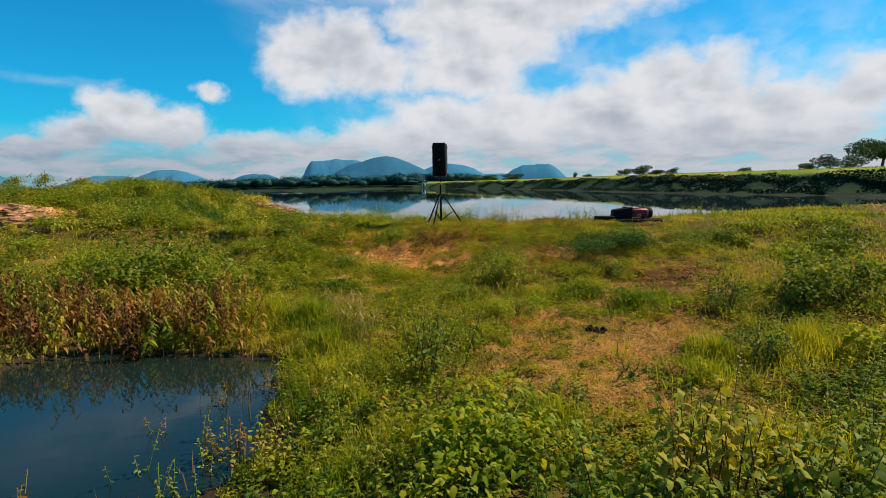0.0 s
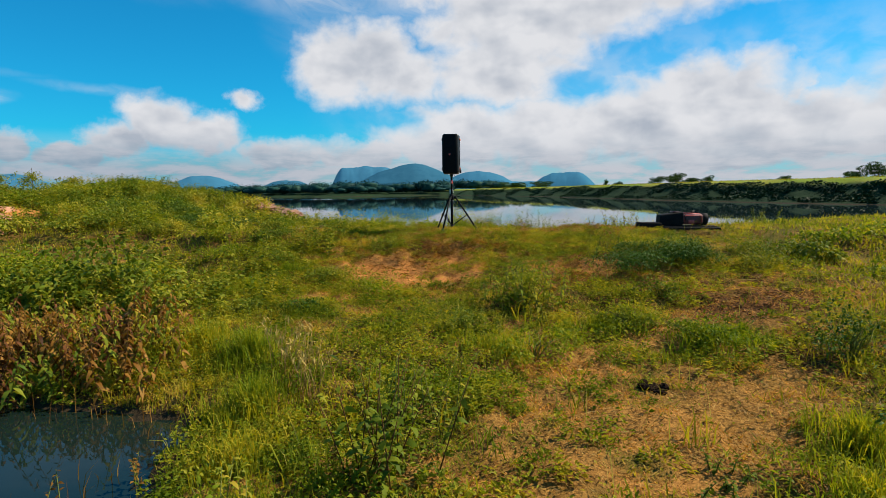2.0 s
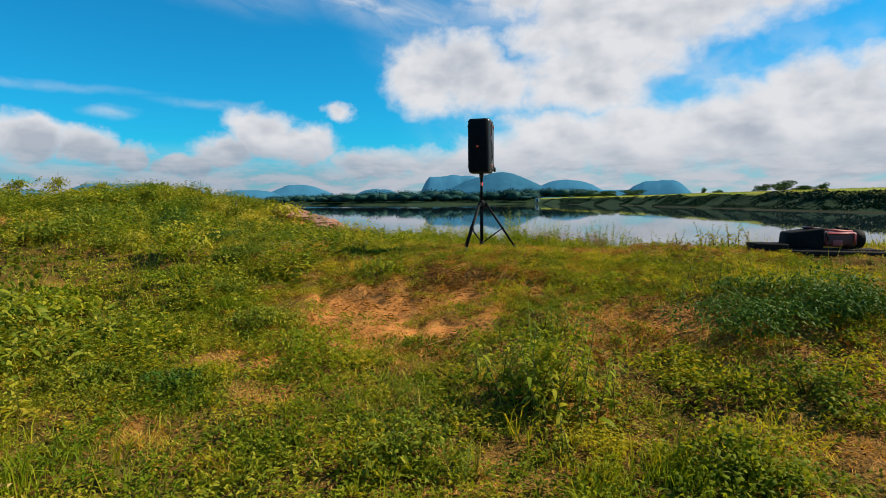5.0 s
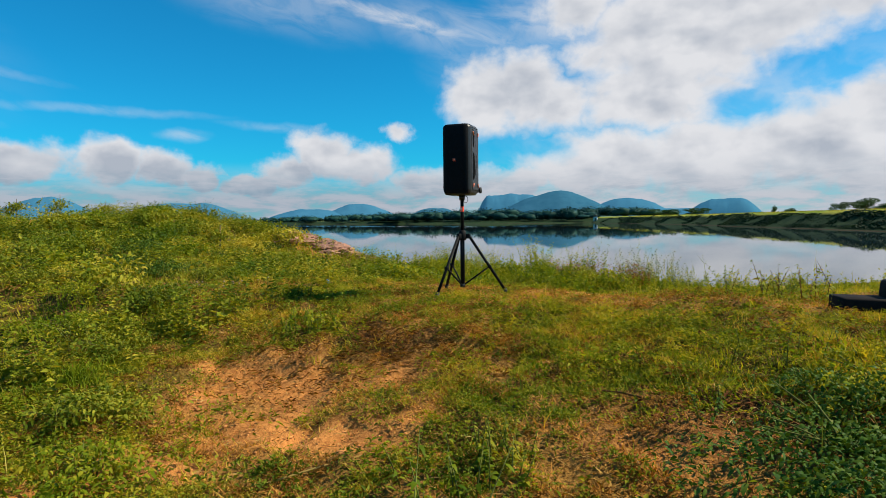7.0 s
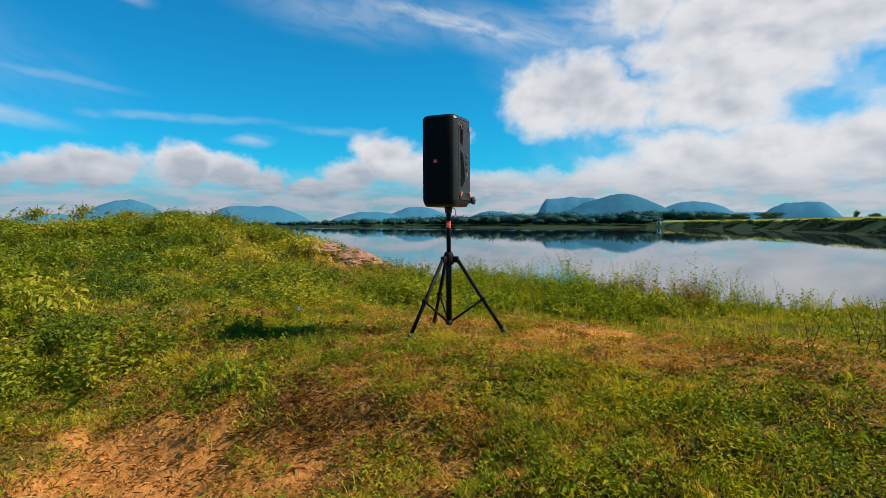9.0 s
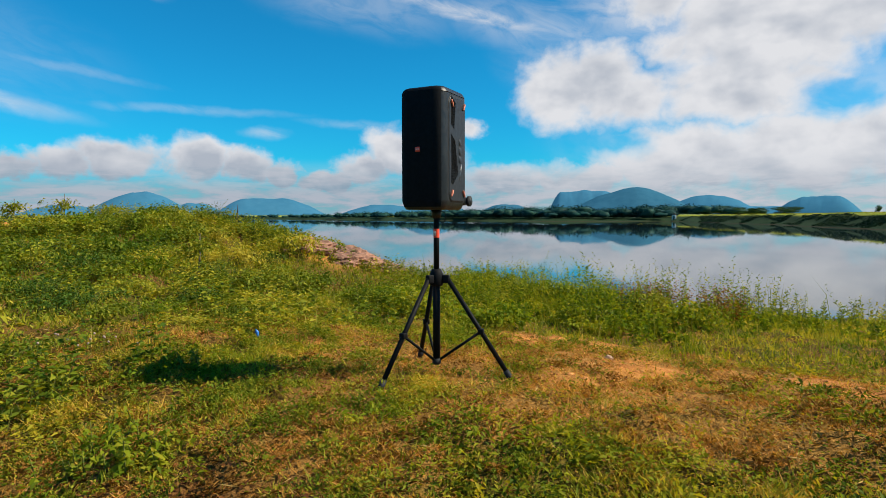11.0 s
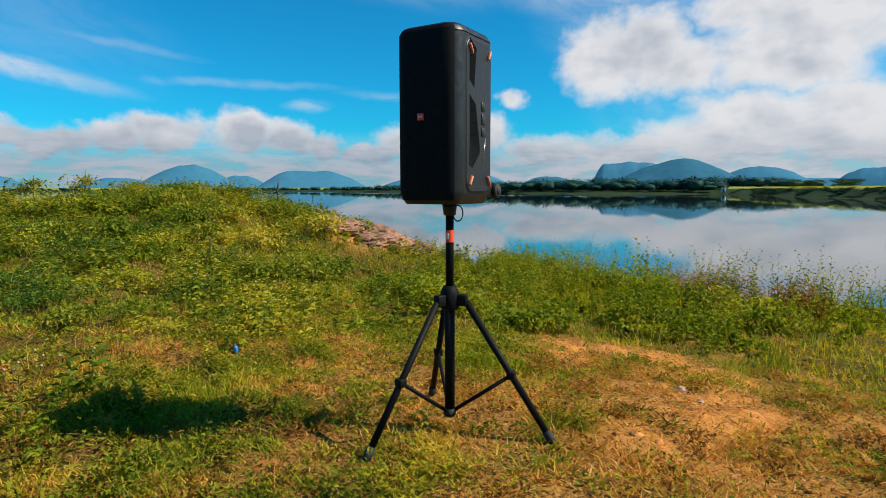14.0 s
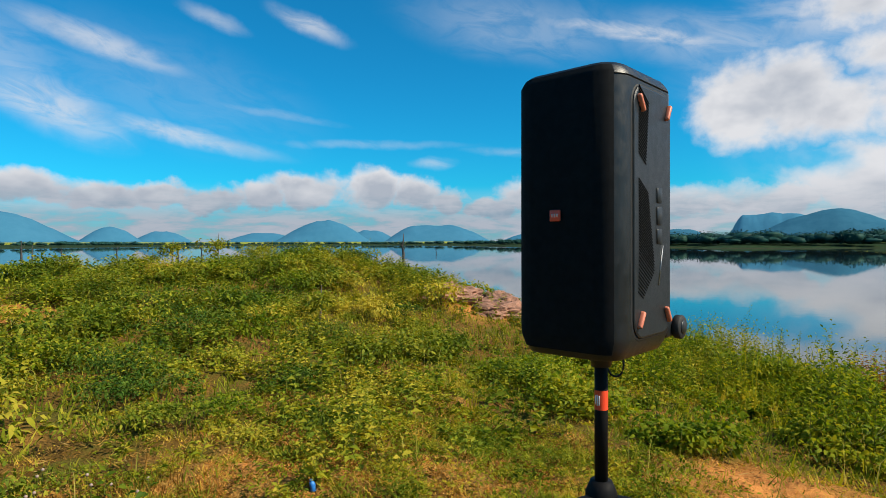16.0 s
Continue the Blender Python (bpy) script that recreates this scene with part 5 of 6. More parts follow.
def grow_tussocks():
    g = np.random.default_rng(314)
    for mat, n, seed, label in ((M_LEAF, 2300, 151, "small dark green turf cushions"), (M_GRASS, 1000, 153, "small yellow-green turf cushions"), (M_DRY, 1500, 155, "small dried brown turf cushions")):
        p = scatter(n, -2.7, 3.5, -3.7, 2.7, lambda x, y: np.clip(1 - 1.3 * bare(x, y), 0, 1) * (0.25 + 0.75 * step(rough(x, y, 1.4, seed, 2), -0.2, 0.3)) * (1 - (0.35 if mat is not M_DRY else 0.0) * dried(x, y)), g)
        size = g.gamma(4, 0.012, len(p)) + 0.02
        stuff("tussocks", domes(p, size, size * g.uniform(0.5, 0.9, len(p)), 44, 0.026, 0.010, g), mat, label, "grass")
    for mat, n, seed, label in ((M_LEAF, 480, 121, "low dark green leafy tussocks on the slope"), (M_GRASS, 900, 123, "low yellow-green leafy tussocks on the slope"), (M_LEAF_BRIGHT, 420, 125, "low bright green leafy tussocks on the slope")):
        spread = lambda x, y: (1 - bare(x, y)) * (1 - 0.85 * dried(x, y)) * (1 - 0.7 * mulch(x, y)) * step(rough(x, y, 0.9, seed, 2), -0.3, 0.3) * (0.5 + 0.5 * (y < -2.6)) * (np.hypot(x - 1.8, y + 6.6) > 0.45)
        p = scatter(n, -3.6, 4.6, -8.2, 3.0, spread, g)
        size = g.gamma(3.2, 0.042, len(p)) + 0.05
        stuff("tussocks", domes(p - [0, 0, 0.01], size, size * g.uniform(0.5, 0.95, len(p)), 110, 0.038, 0.015, g), mat, label, "weeds")


grow_tussocks()


# ---- single plants ----
def bush_mesh(seed, radius, height, count, length, width, droop=0.3):
    g = np.random.default_rng(seed)
    u = unit(g.normal(0, 1, (count, 3)))
    u[:, 2] = np.abs(u[:, 2])
    r = g.uniform(0.35, 1.0, count) ** 0.6
    lobes = g.normal(0, 0.42, (11, 3)) * [radius, radius, 0] + np.stack([np.zeros(11), np.zeros(11), g.uniform(0.0, 0.45, 11) * height], 1)
    pick, spread = g.integers(0, 11, count), g.uniform(0.3, 0.62, 11)
    base = lobes[pick] + u * (r * spread[pick])[:, None] * [radius, radius, height] + [0, 0, 0.02]
    axis = u * [1, 1, 0.5] + g.normal(0, 0.75, (count, 3))
    s = g.uniform(0.4, 1.3, count)
    return broad_leaves(base, axis, length * s, width * s, droop, g)


def bush_stems(seed, radius, height, count, thick=0.006):
    g = np.random.default_rng(seed + 500)
    out = []
    a, rr = g.uniform(0, 6.3, count), np.sqrt(g.random(count)) * radius * 0.8
    for k in range(count):
        top = Vector((rr[k] * math.cos(a[k]), rr[k] * math.sin(a[k]), height * g.uniform(0.6, 0.95)))
        mid = top * 0.5 + Vector((g.normal(0, 0.03), g.normal(0, 0.03), 0.02))
        b2 = tube([(top.x * 0.12, top.y * 0.12, -0.03), mid, top], [thick, thick * 0.8, thick * 0.4], 5)
        out.append(b2)
    return out


def plant(name, x, y, seed, radius, height, count, length, width, mat, stem_mat, label, category="bush", stems=9, droop=0.3, group="", sink=0.0):
    ob = thing(name, label, category, group, pose(x, y, float(ground_z(x, y)) - sink))
    tagged(part("foliage", mesh_from("foliage", *bush_mesh(seed, radius, height, int(count * 1.3), length, width, droop), mat), mat, ob), kind="stuff")
    for b2 in bush_stems(seed, radius, height * 0.8, stems):
        part("stem", b2, stem_mat, ob)
    return ob


def weed(name, x, y, seed, height, stems, length, width, mat, stem_mat, label, spread=0.12, per=9, group="weeds by the path", category="weed", droop=0.2, clear=0.0):
    """Upright weed: several stems with leaves along them."""
    g = np.random.default_rng(seed)
    ob = thing(name, label, category, group, pose(x, y, float(ground_z(x, y))))
    foot = np.concatenate([g.normal(0, spread, (stems, 2)), np.zeros((stems, 1))], 1)
    lv, st = sprigs(foot, height * g.uniform(0.65, 1.1, stems), per, length, width, g, droop, broad_leaves, foot=clear)
    tagged(part("foliage", mesh_from("foliage", *lv, mat), mat, ob), kind="stuff")
    sv = st[0].reshape(stems, 6, 3)
    for k in range(stems):
        foot_k, top_k = sv[k, :2].mean(0), sv[k, 2]
        part("stem", tube([foot_k - [0, 0, 0.02], foot_k * 0.5 + top_k * 0.5, top_k], [0.0055 if clear else 0.004, 0.0042 if clear else 0.0032, 0.0015], 5), stem_mat, ob)
    return ob


B = "dense green leafy bush growing on the grassy slope"
for k, (x, y, r, h, n, mat, label) in enumerate([
        (-4.05, -3.8, 0.85, 0.78, 1300, M_LEAF, "large dense green bush beside the pond"), (-4.9, -4.4, 0.62, 0.42, 1000, M_LEAF, B), (-3.1, -4.3, 0.42, 0.30, 600, M_LEAF, B), (-5.6, -3.2, 0.8, 0.40, 1200, M_LEAF_BRIGHT, B),
        (-4.6, -2.6, 0.7, 0.28, 900, M_LEAF_BRIGHT, B), (2.55, -3.1, 0.62, 0.24, 1900, M_LEAF_DARK, "low dark bush in front of the engine"), (3.25, -3.0, 0.65, 0.32, 2000, M_LEAF_DARK, "low dark bush in front of the engine"), (4.2, -2.6, 0.45, 0.22, 500, M_LEAF, B), (1.08, -4.3, 0.26, 0.38, 420, M_LEAF_BRIGHT, "bushy bright green weed clump in the turf"), (2.42, -5.8, 0.40, 0.20, 420, M_LEAF_BRIGHT, "bushy bright green weed clump in the turf"), (1.96, -5.22, 0.32, 0.17, 350, M_GRASS, "bushy yellow-green weed clump in the turf"), (0.98, -5.95, 0.30, 0.24, 380, M_LEAF_BRIGHT, "bushy bright green weed clump in the turf"), (-1.4, -4.45, 0.17, 0.13, 180, M_LEAF_DARK, "small dark green weed clump in the turf"), (-2.07, -4.45, 0.22, 0.14, 200, M_LEAF, "small dark green weed clump in the turf"),
        (3.32, -6.15, 0.26, 0.44, 420, M_LEAF_DARK, "small dark green bush on bare ground"), (4.15, -6.2, 0.34, 0.40, 420, M_LEAF, "dark tangled bush with climbing leaves"), (4.75, -5.9, 0.60, 0.60, 1000, M_LEAF, "dark tangled bush with climbing leaves"),
        (5.6, -6.3, 0.65, 0.60, 1100, M_LEAF_DARK, B), (3.95, -3.3, 0.35, 0.26, 400, M_LEAF, B), (4.9, -2.6, 0.42, 0.28, 500, M_LEAF, B), (5.8, -1.6, 0.5, 0.26, 500, M_LEAF_BRIGHT, B), (6.9, -2.3, 0.6, 0.32, 700, M_LEAF, B), (5.6, -3.4, 0.5, 0.24, 500, M_LEAF_BRIGHT, B), (1.95, -5.0, 0.34, 0.20, 400, M_GRASS, "bushy yellow-green weed clump in the turf"), (2.5, -4.2, 0.32, 0.18, 360, M_LEAF, B), (0.3, -5.0, 0.26, 0.16, 300, M_LEAF, B), (-0.9, -3.6, 0.32, 0.18, 360, M_LEAF_BRIGHT, B), (-1.5, -3.2, 0.4, 0.20, 420, M_LEAF, B), (-2.2, -5.6, 0.4, 0.26, 420, M_LEAF_BRIGHT, B), (4.2, -7.5, 0.50, 0.36, 900, M_LEAF_BRIGHT, B), (2.95, -7.65, 0.32, 0.32, 420, M_LEAF_DARK, "small dark green bush on bare ground"), (5.0, -7.9, 0.6, 0.5, 900, M_LEAF, B), (0.55, -9.35, 0.62, 0.42, 900, M_LEAF_BRIGHT, "bright leafy bush at the edge of the path"),
        # dark-leaved bushes in this row are added to stand in for bush shadows
        (-6.6, -0.6, 0.8, 0.36, 900, M_LEAF, B), (-5.2, 0.75, 0.6, 0.34, 700, M_LEAF_DARK, B), (-4.3, 0.55, 0.5, 0.26, 600, M_LEAF_DARK, B), (-6.3, 1.9, 0.7, 0.34, 800, M_LEAF_DARK, B), (-3.9, 1.75, 0.32, 0.24, 360, M_LEAF_DARK, B), (-5.4, 3.2, 0.6, 0.32, 700, M_LEAF_DARK, B), (-4.6, 4.6, 0.6, 0.34, 700, M_LEAF, B), (-7.4, 3.9, 0.7, 0.36, 800, M_LEAF_DARK, B),
        (-2.6, 8.6, 0.55, 0.55, 800, M_LEAF_BRIGHT, "bright leafy bush at the lake edge"), (-1.8, 8.0, 0.5, 0.5, 700, M_LEAF, "bright leafy bush at the lake edge"), (-1.0, 7.2, 0.55, 0.58, 800, M_LEAF_BRIGHT, "bright leafy bush at the lake edge"), (-0.2, 6.5, 0.5, 0.55, 700, M_LEAF_BRIGHT, "bright leafy bush at the lake edge"), (0.6, 6.0, 0.45, 0.46, 600, M_LEAF, "bright leafy bush at the lake edge"), (1.3, 5.4, 0.4, 0.36, 500, M_LEAF_BRIGHT, "bright leafy bush at the lake edge"), (-3.6, 9.3, 0.6, 0.5, 800, M_LEAF_BRIGHT, "bright leafy bush at the lake edge"), (-7.6, 2.4, 0.9, 0.30, 900, M_LEAF_DARK, B), (-5.2, -0.3, 0.55, 0.26, 700, M_LEAF, B), (-3.4, 0.2, 0.4, 0.16, 500, M_LEAF, B), (-2.6, 1.3, 0.45, 0.15, 500, M_LEAF, B),
        (-8.2, 5.2, 0.9, 0.3, 900, M_LEAF, B), (-10.4, 4.4, 0.9, 0.35, 900, M_LEAF, B), (-6.2, 5.4, 0.6, 0.22, 600, M_LEAF_DARK, B), (-11.5, 7.6, 0.9, 0.45, 900, M_LEAF, "green bush on the crest of the mound"), (-8.9, 8.6, 0.7, 0.35, 700, M_LEAF, "green bush on the crest of the mound"),
        (-6.9, 8.0, 0.45, 0.25, 500, M_LEAF_BRIGHT, "green bush on the crest of the mound"), (-18, 4.5, 1.3, 0.7, 900, M_LEAF_BRIGHT, B), (-21, 3.0, 1.4, 0.8, 900, M_LEAF_BRIGHT, B), (6.4, -3.0, 0.6, 0.22, 600, M_LEAF, B), (7.2, -1.0, 0.8, 0.22, 700, M_LEAF_BRIGHT, B),
        (-3.3, -1.7, 0.55, 0.26, 600, M_LEAF_BRIGHT, B), (-2.45, -2.0, 0.42, 0.20, 450, M_LEAF, B), (-2.9, -0.9, 0.5, 0.22, 500, M_LEAF, B), (-3.9, -1.0, 0.5, 0.26, 500, M_LEAF_BRIGHT, B), (2.9, -2.45, 0.5, 0.12, 500, M_LEAF_BRIGHT, "low leafy bush beside the engine"), (-0.9, 3.4, 0.5, 0.28, 700, M_LEAF_BRIGHT, B), (-1.9, 3.6, 0.6, 0.30, 800, M_LEAF_BRIGHT, B), (0.1, 4.4, 0.5, 0.32, 700, M_LEAF_BRIGHT, B), (-3.2, 4.4, 0.7, 0.28, 900, M_LEAF_BRIGHT, B)]):
    close = -5.5 < x < 2.9 and 2.5 > y > (-6.6 if x > -2.5 else -2.4) or 2.9 <= x < 4.4 and y > -4
    plant("bush", x, y, k + 1, r, h * 1.15, int(n * (2.2 if close else 1.6 if x > -7 else 1.1)), 0.082 if h > 0.7 else 0.034 if mat is M_LEAF_DARK else 0.036 if close else 0.062, 0.044 if h > 0.7 else 0.015 if mat is M_LEAF_DARK else 0.017 if close else 0.034, mat, M_STEM, label, group="bushes on the bank")

for k, (x, y, h, stems, ln, wd, mat, sm, label, sp) in enumerate([
        (0.04, -7.8, 0.66, 12, 0.11, 0.055, M_LEAF, M_STEM_DRY, "slender upright weed with sparse grey-green leaves", 0.10), (-0.45, -8.45, 0.30, 7, 0.09, 0.045, M_LEAF_YELLOW, M_STEM, "small yellow-green leafy weed near the pond", 0.10),
        (0.12, -7.2, 0.46, 14, 0.08, 0.03, M_LEAF_YELLOW, M_STEM, "yellowish feathery weed in the turf", 0.16), (1.1, -4.35, 0.46, 18, 0.12, 0.042, M_LEAF_BRIGHT, M_STEM, "tall green weed clump in the turf", 0.16), (0.9, -4.15, 0.34, 15, 0.12, 0.042, M_LEAF, M_STEM, "tall green weed clump in the turf", 0.15),
        (1.2, -4.7, 0.22, 10, 0.07, 0.03, M_LEAF, M_STEM, "tall green weed clump in the turf", 0.14), (1.57, -9.65, 0.66, 9, 0.12, 0.085, M_LEAF_YELLOW, M_STEM_DRY, "tall yellowing broad-leaved weed with dry stems", 0.14), (1.86, -9.87, 0.61, 8, 0.12, 0.085, M_LEAF_YELLOW, M_STEM_DRY, "tall yellowing broad-leaved weed with dry stems", 0.14),
        (1.21, -9.91, 0.49, 7, 0.11, 0.08, M_LEAF_YELLOW, M_STEM_DRY, "tall yellowing broad-leaved weed with dry stems", 0.13), (1.36, -10.27, 0.45, 9, 0.12, 0.08, M_LEAF, M_STEM, "broad-leaved green weed at the path edge", 0.16), (2.04, -10.23, 0.55, 9, 0.12, 0.08, M_LEAF, M_STEM, "broad-leaved green weed at the path edge", 0.16),
        (2.40, -9.73, 0.53, 9, 0.12, 0.07, M_LEAF, M_STEM, "broad-leaved green weed at the path edge", 0.16), (2.76, -9.44, 0.48, 9, 0.10, 0.05, M_LEAF, M_STEM, "broad-leaved green weed at the path edge", 0.18), (2.55, -10.30, 0.58, 9, 0.11, 0.07, M_LEAF, M_STEM, "broad-leaved green weed at the path edge", 0.18),
        (2.98, -9.94, 0.64, 10, 0.11, 0.05, M_LEAF, M_STEM, "broad-leaved green weed at the path edge", 0.18), (0.89, -10.45, 0.32, 8, 0.10, 0.07, M_LEAF, M_STEM, "broad-leaved green weed at the path edge", 0.16), (-0.15, -9.55, 0.24, 7, 0.10, 0.03, M_LEAF_YELLOW, M_STEM_DRY, "drooping pale wilted weed", 0.10),
        (-0.75, -9.2, 0.30, 9, 0.08, 0.04, M_LEAF_YELLOW, M_STEM_DRY, "small yellow-green leafy weed near the pond", 0.14), (-1.2, -8.9, 0.34, 6, 0.07, 0.03, M_DRY, M_STEM_DRY, "thin reddish weed at the pond edge", 0.10), (-1.25, -9.5, 0.26, 6, 0.05, 0.02, M_LEAF, M_STEM, "thin reddish weed at the pond edge", 0.08),
        (1.0, -3.4, 0.26, 9, 0.075, 0.035, M_LEAF_BRIGHT, M_STEM, "leafy green weed in the turf", 0.12), (1.12, -3.1, 0.20, 7, 0.06, 0.03, M_LEAF, M_STEM, "leafy green weed in the turf", 0.10), (-1.12, -1.22, 0.16, 8, 0.06, 0.035, M_LEAF_BRIGHT, M_STEM, "leafy green weed in the turf", 0.09),
        (-0.85, -1.4, 0.18, 9, 0.085, 0.045, M_LEAF_BRIGHT, M_STEM, "lime green leafy weed in the turf", 0.10), (-1.05, -1.55, 0.14, 7, 0.06, 0.03, M_LEAF, M_STEM, "leafy green weed in the turf", 0.10), (2.9, -1.9, 0.16, 14, 0.045, 0.02, M_LEAF, M_STEM, "dark leafy weed beside the engine", 0.25),
        (2.5, -2.6, 0.14, 14, 0.045, 0.02, M_LEAF_DARK, M_STEM, "dark leafy weed beside the engine", 0.28), (-1.56, -0.52, 0.15, 7, 0.06, 0.035, M_LEAF_YELLOW, M_STEM, "small yellowish weed in the turf", 0.05), (3.5, -1.15, 0.09, 12, 0.05, 0.02, M_LEAF_BRIGHT, M_STEM, "leafy weed in front of the engine", 0.2), (4.1, -1.2, 0.10, 12, 0.05, 0.02, M_LEAF, M_STEM, "leafy weed in front of the engine", 0.22), (3.0, 0.4, 0.34, 16, 0.09, 0.035, M_LEAF_YELLOW, M_STEM_DRY, "thin twiggy weed beside the engine", 0.2), (3.4, 1.9, 0.30, 13, 0.085, 0.035, M_LEAF, M_STEM, "thin twiggy weed near the shore", 0.15),
        (2.6, 7.2, 0.52, 9, 0.09, 0.035, M_LEAF, M_STEM, "leafy weed standing alone near the shore", 0.12), (3.6, 7.6, 0.34, 9, 0.08, 0.03, M_LEAF_BRIGHT, M_STEM, "leafy weed standing alone near the shore", 0.16), (4.6, 8.0, 0.36, 9, 0.08, 0.03, M_LEAF_BRIGHT, M_STEM, "leafy weed standing alone near the shore", 0.2),
        (6.0, 1.2, 0.32, 9, 0.08, 0.04, M_LEAF, M_STEM, "leafy weed standing alone near the shore", 0.12), (-9.4, 7.3, 0.55, 6, 0.08, 0.04, M_LEAF_DARK, M_STEM, "leafy weed on the crest of the mound", 0.08), (-6.6, 9.8, 0.5, 8, 0.06, 0.02, M_LEAF_BRIGHT, M_STEM, "thin weed beside the rocks", 0.14),
        (1.8, -7.9, 0.10, 8, 0.05, 0.03, M_LEAF, M_STEM, "leafy green weed in the turf", 0.12), (-0.1, -5.3, 0.12, 9, 0.05, 0.03, M_LEAF, M_STEM, "leafy green weed in the turf", 0.14), (0.4, -4.6, 0.10, 9, 0.05, 0.03, M_LEAF, M_STEM, "leafy green weed in the turf", 0.14)]):
    weed("weed", x, y, 200 + k, h, stems + 3, ln * 0.72, wd * 0.75, mat, sm, label, sp, 12, droop=0.55, clear=0.4 if wd > 0.065 else 0.0)

# rounded clumps over the mound, from three grown ones
mg = np.random.default_rng(19)
clumps = [plant("weed_clump", 0, 0, 700 + k, 0.42, 0.40, 480, 0.06, 0.03, mat, M_STEM, label, "weeds", group="weed clumps on the mound", stems=6)
          for k, (mat, label) in enumerate(((M_MOUND, "rounded yellow-green weed clump on the mound"), (M_LEAF_BRIGHT, "rounded bright green weed clump on the mound"), (M_LEAF, "rounded dark green weed clump on the mound")))]
spots = scatter(560, -12.5, -2.6, -4.8, 11.5, lambda x, y: 0.55 * lush(x, y) * (1 - bare(x, y)) * hollow(x, y), mg)
for k, (x, y, z) in enumerate(spots):
    src = clumps[(0, 1, 2, 0, 2)[k % 5]]
    if k < 3:
        src = clumps[k]
    size = float(mg.uniform(0.6, 1.35)) * (0.7 if x > -4 else 1.0)
    m = pose(x, y, z - 0.02, 0, 0, float(mg.uniform(0, 360))) @ Matrix.Diagonal((size, size, size * float(mg.uniform(0.7, 1.1)), 1))
    if k < 3:
        src.matrix_world = m
    else:
        c = copy_thing(src, m)
        c.matrix_basis = m
# dead brown weeds along the pond
dg = np.random.default_rng(3)
for k in range(42):
    x = -6.0 + 3.6 * (k % 14) / 13 + dg.normal(0, 0.1)
    y = -6.3 + 0.36 * (k // 14) + 0.12 * math.sin(k * 1.7)
    weed("dead_weed", x, y, 400 + k, float(dg.uniform(0.36, 0.58)), 9, 0.095, 0.042, (M_DRY, M_DRY, M_MULCH, M_LEAF_YELLOW)[k % 4], M_STEM_DRY, "dead brown curled weed beside the pond", 0.17, 17, "dead weeds by the pond", "dead weed", 1.0)
# small weeds standing in the pond's shallows
for k, (x, y, h, mat) in enumerate(((-1.75, -9.15, 0.26, M_LEAF), (-2.75, -9.2, 0.20, M_DRY), (-3.3, -9.2, 0.20, M_LEAF), (-1.45, -8.7, 0.24, M_LEAF), (-1.2, -9.0, 0.24, M_LEAF_YELLOW), (-2.2, -9.5, 0.18, M_DRY), (-1.6, -8.0, 0.20, M_DRY), (-1.3, -7.7, 0.22, M_DRY), (-1.9, -8.5, 0.15, M_DRY))):
    weed("pond_weed", x, y, 430 + k, max(0.0, WATER - float(ground_z(x, y))) + h, 3, 0.045, 0.02, mat, M_STEM, "small upright weed standing in shallow pond water", 0.04, 14, "weeds in the pond")
# pale oat grass
for k, (x, y) in enumerate(((-0.75, -6.5), (-0.6, -6.75), (-0.95, -6.3))):
    g = np.random.default_rng(450 + k)
    ob = thing("oat_grass", "pale dry seeding grass with drooping heads", "grass", "pale seeding grass", pose(x, y, float(ground_z(x, y))))
    foot = np.concatenate([g.normal(0, 0.07, (14, 2)), np.zeros((14, 1))], 1)
    top = foot + np.concatenate([g.normal(0, 0.10, (14, 2)), g.uniform(0.32, 0.46, (14, 1))], 1)
    for a_, b_ in zip(foot, top):
        part("stalk", tube([a_, (a_ + b_) / 2 + [0.01, 0, 0.01], b_], [0.003, 0.002, 0.001], 4), M_STRAW, ob)
    head = np.repeat(top, 5, 0) + g.normal(0, 0.02, (70, 3))
    ax = g.normal(0, 0.5, (70, 3)) - [0, 0, 0.6]
    tagged(part("seed_head", mesh_from("seed_head", *leaves(head, ax, 0.05, 0.014, 0.2, g), M_SEED), M_SEED, ob), kind="stuff")
# tall thin mullein-like stalks on the right
for k, (x, y, h) in enumerate(((3.15, -8.0, 0.75), (2.35, -8.35, 0.6), (2.95, -8.75, 0.7))):
    weed("flower_spike", x, y, 480 + k, h, 1, 0.035, 0.02, (M_LEAF_YELLOW, M_STRAW, M_LEAF_YELLOW)[k], M_STEM, ("tall thin yellow-green flower spike", "tall thin orange seed spike", "tall thin yellow-green flower spike")[k], 0.01, 26, "flower spikes")

# shrub on the mound's crest
for x, y, h in ((-12.6, 5.75, 0.85), (-11.8, 6.4, 0.55), (-12.8, 4.75, 0.62), (-14.2, 4.9, 0.6), (-5.9, 3.6, 0.62)):
    sh = thing("shrub", "small thin leafy shrub on the mound crest", "shrub", "crest shrubs", pose(x, y, float(ground_z(x, y))))
    part("trunk", tube([(0, 0, -0.05), (0.03, 0.01, h * 0.5), (0.02, 0.03, h)], [0.02, 0.014, 0.006], 6), M_BARK, sh)
    part("crown", mesh_from("crown", *bush_mesh(91, 0.30, h * 0.75, 520, 0.075, 0.032), M_LEAF), M_LEAF, sh).location = (0, 0, h * 0.3)


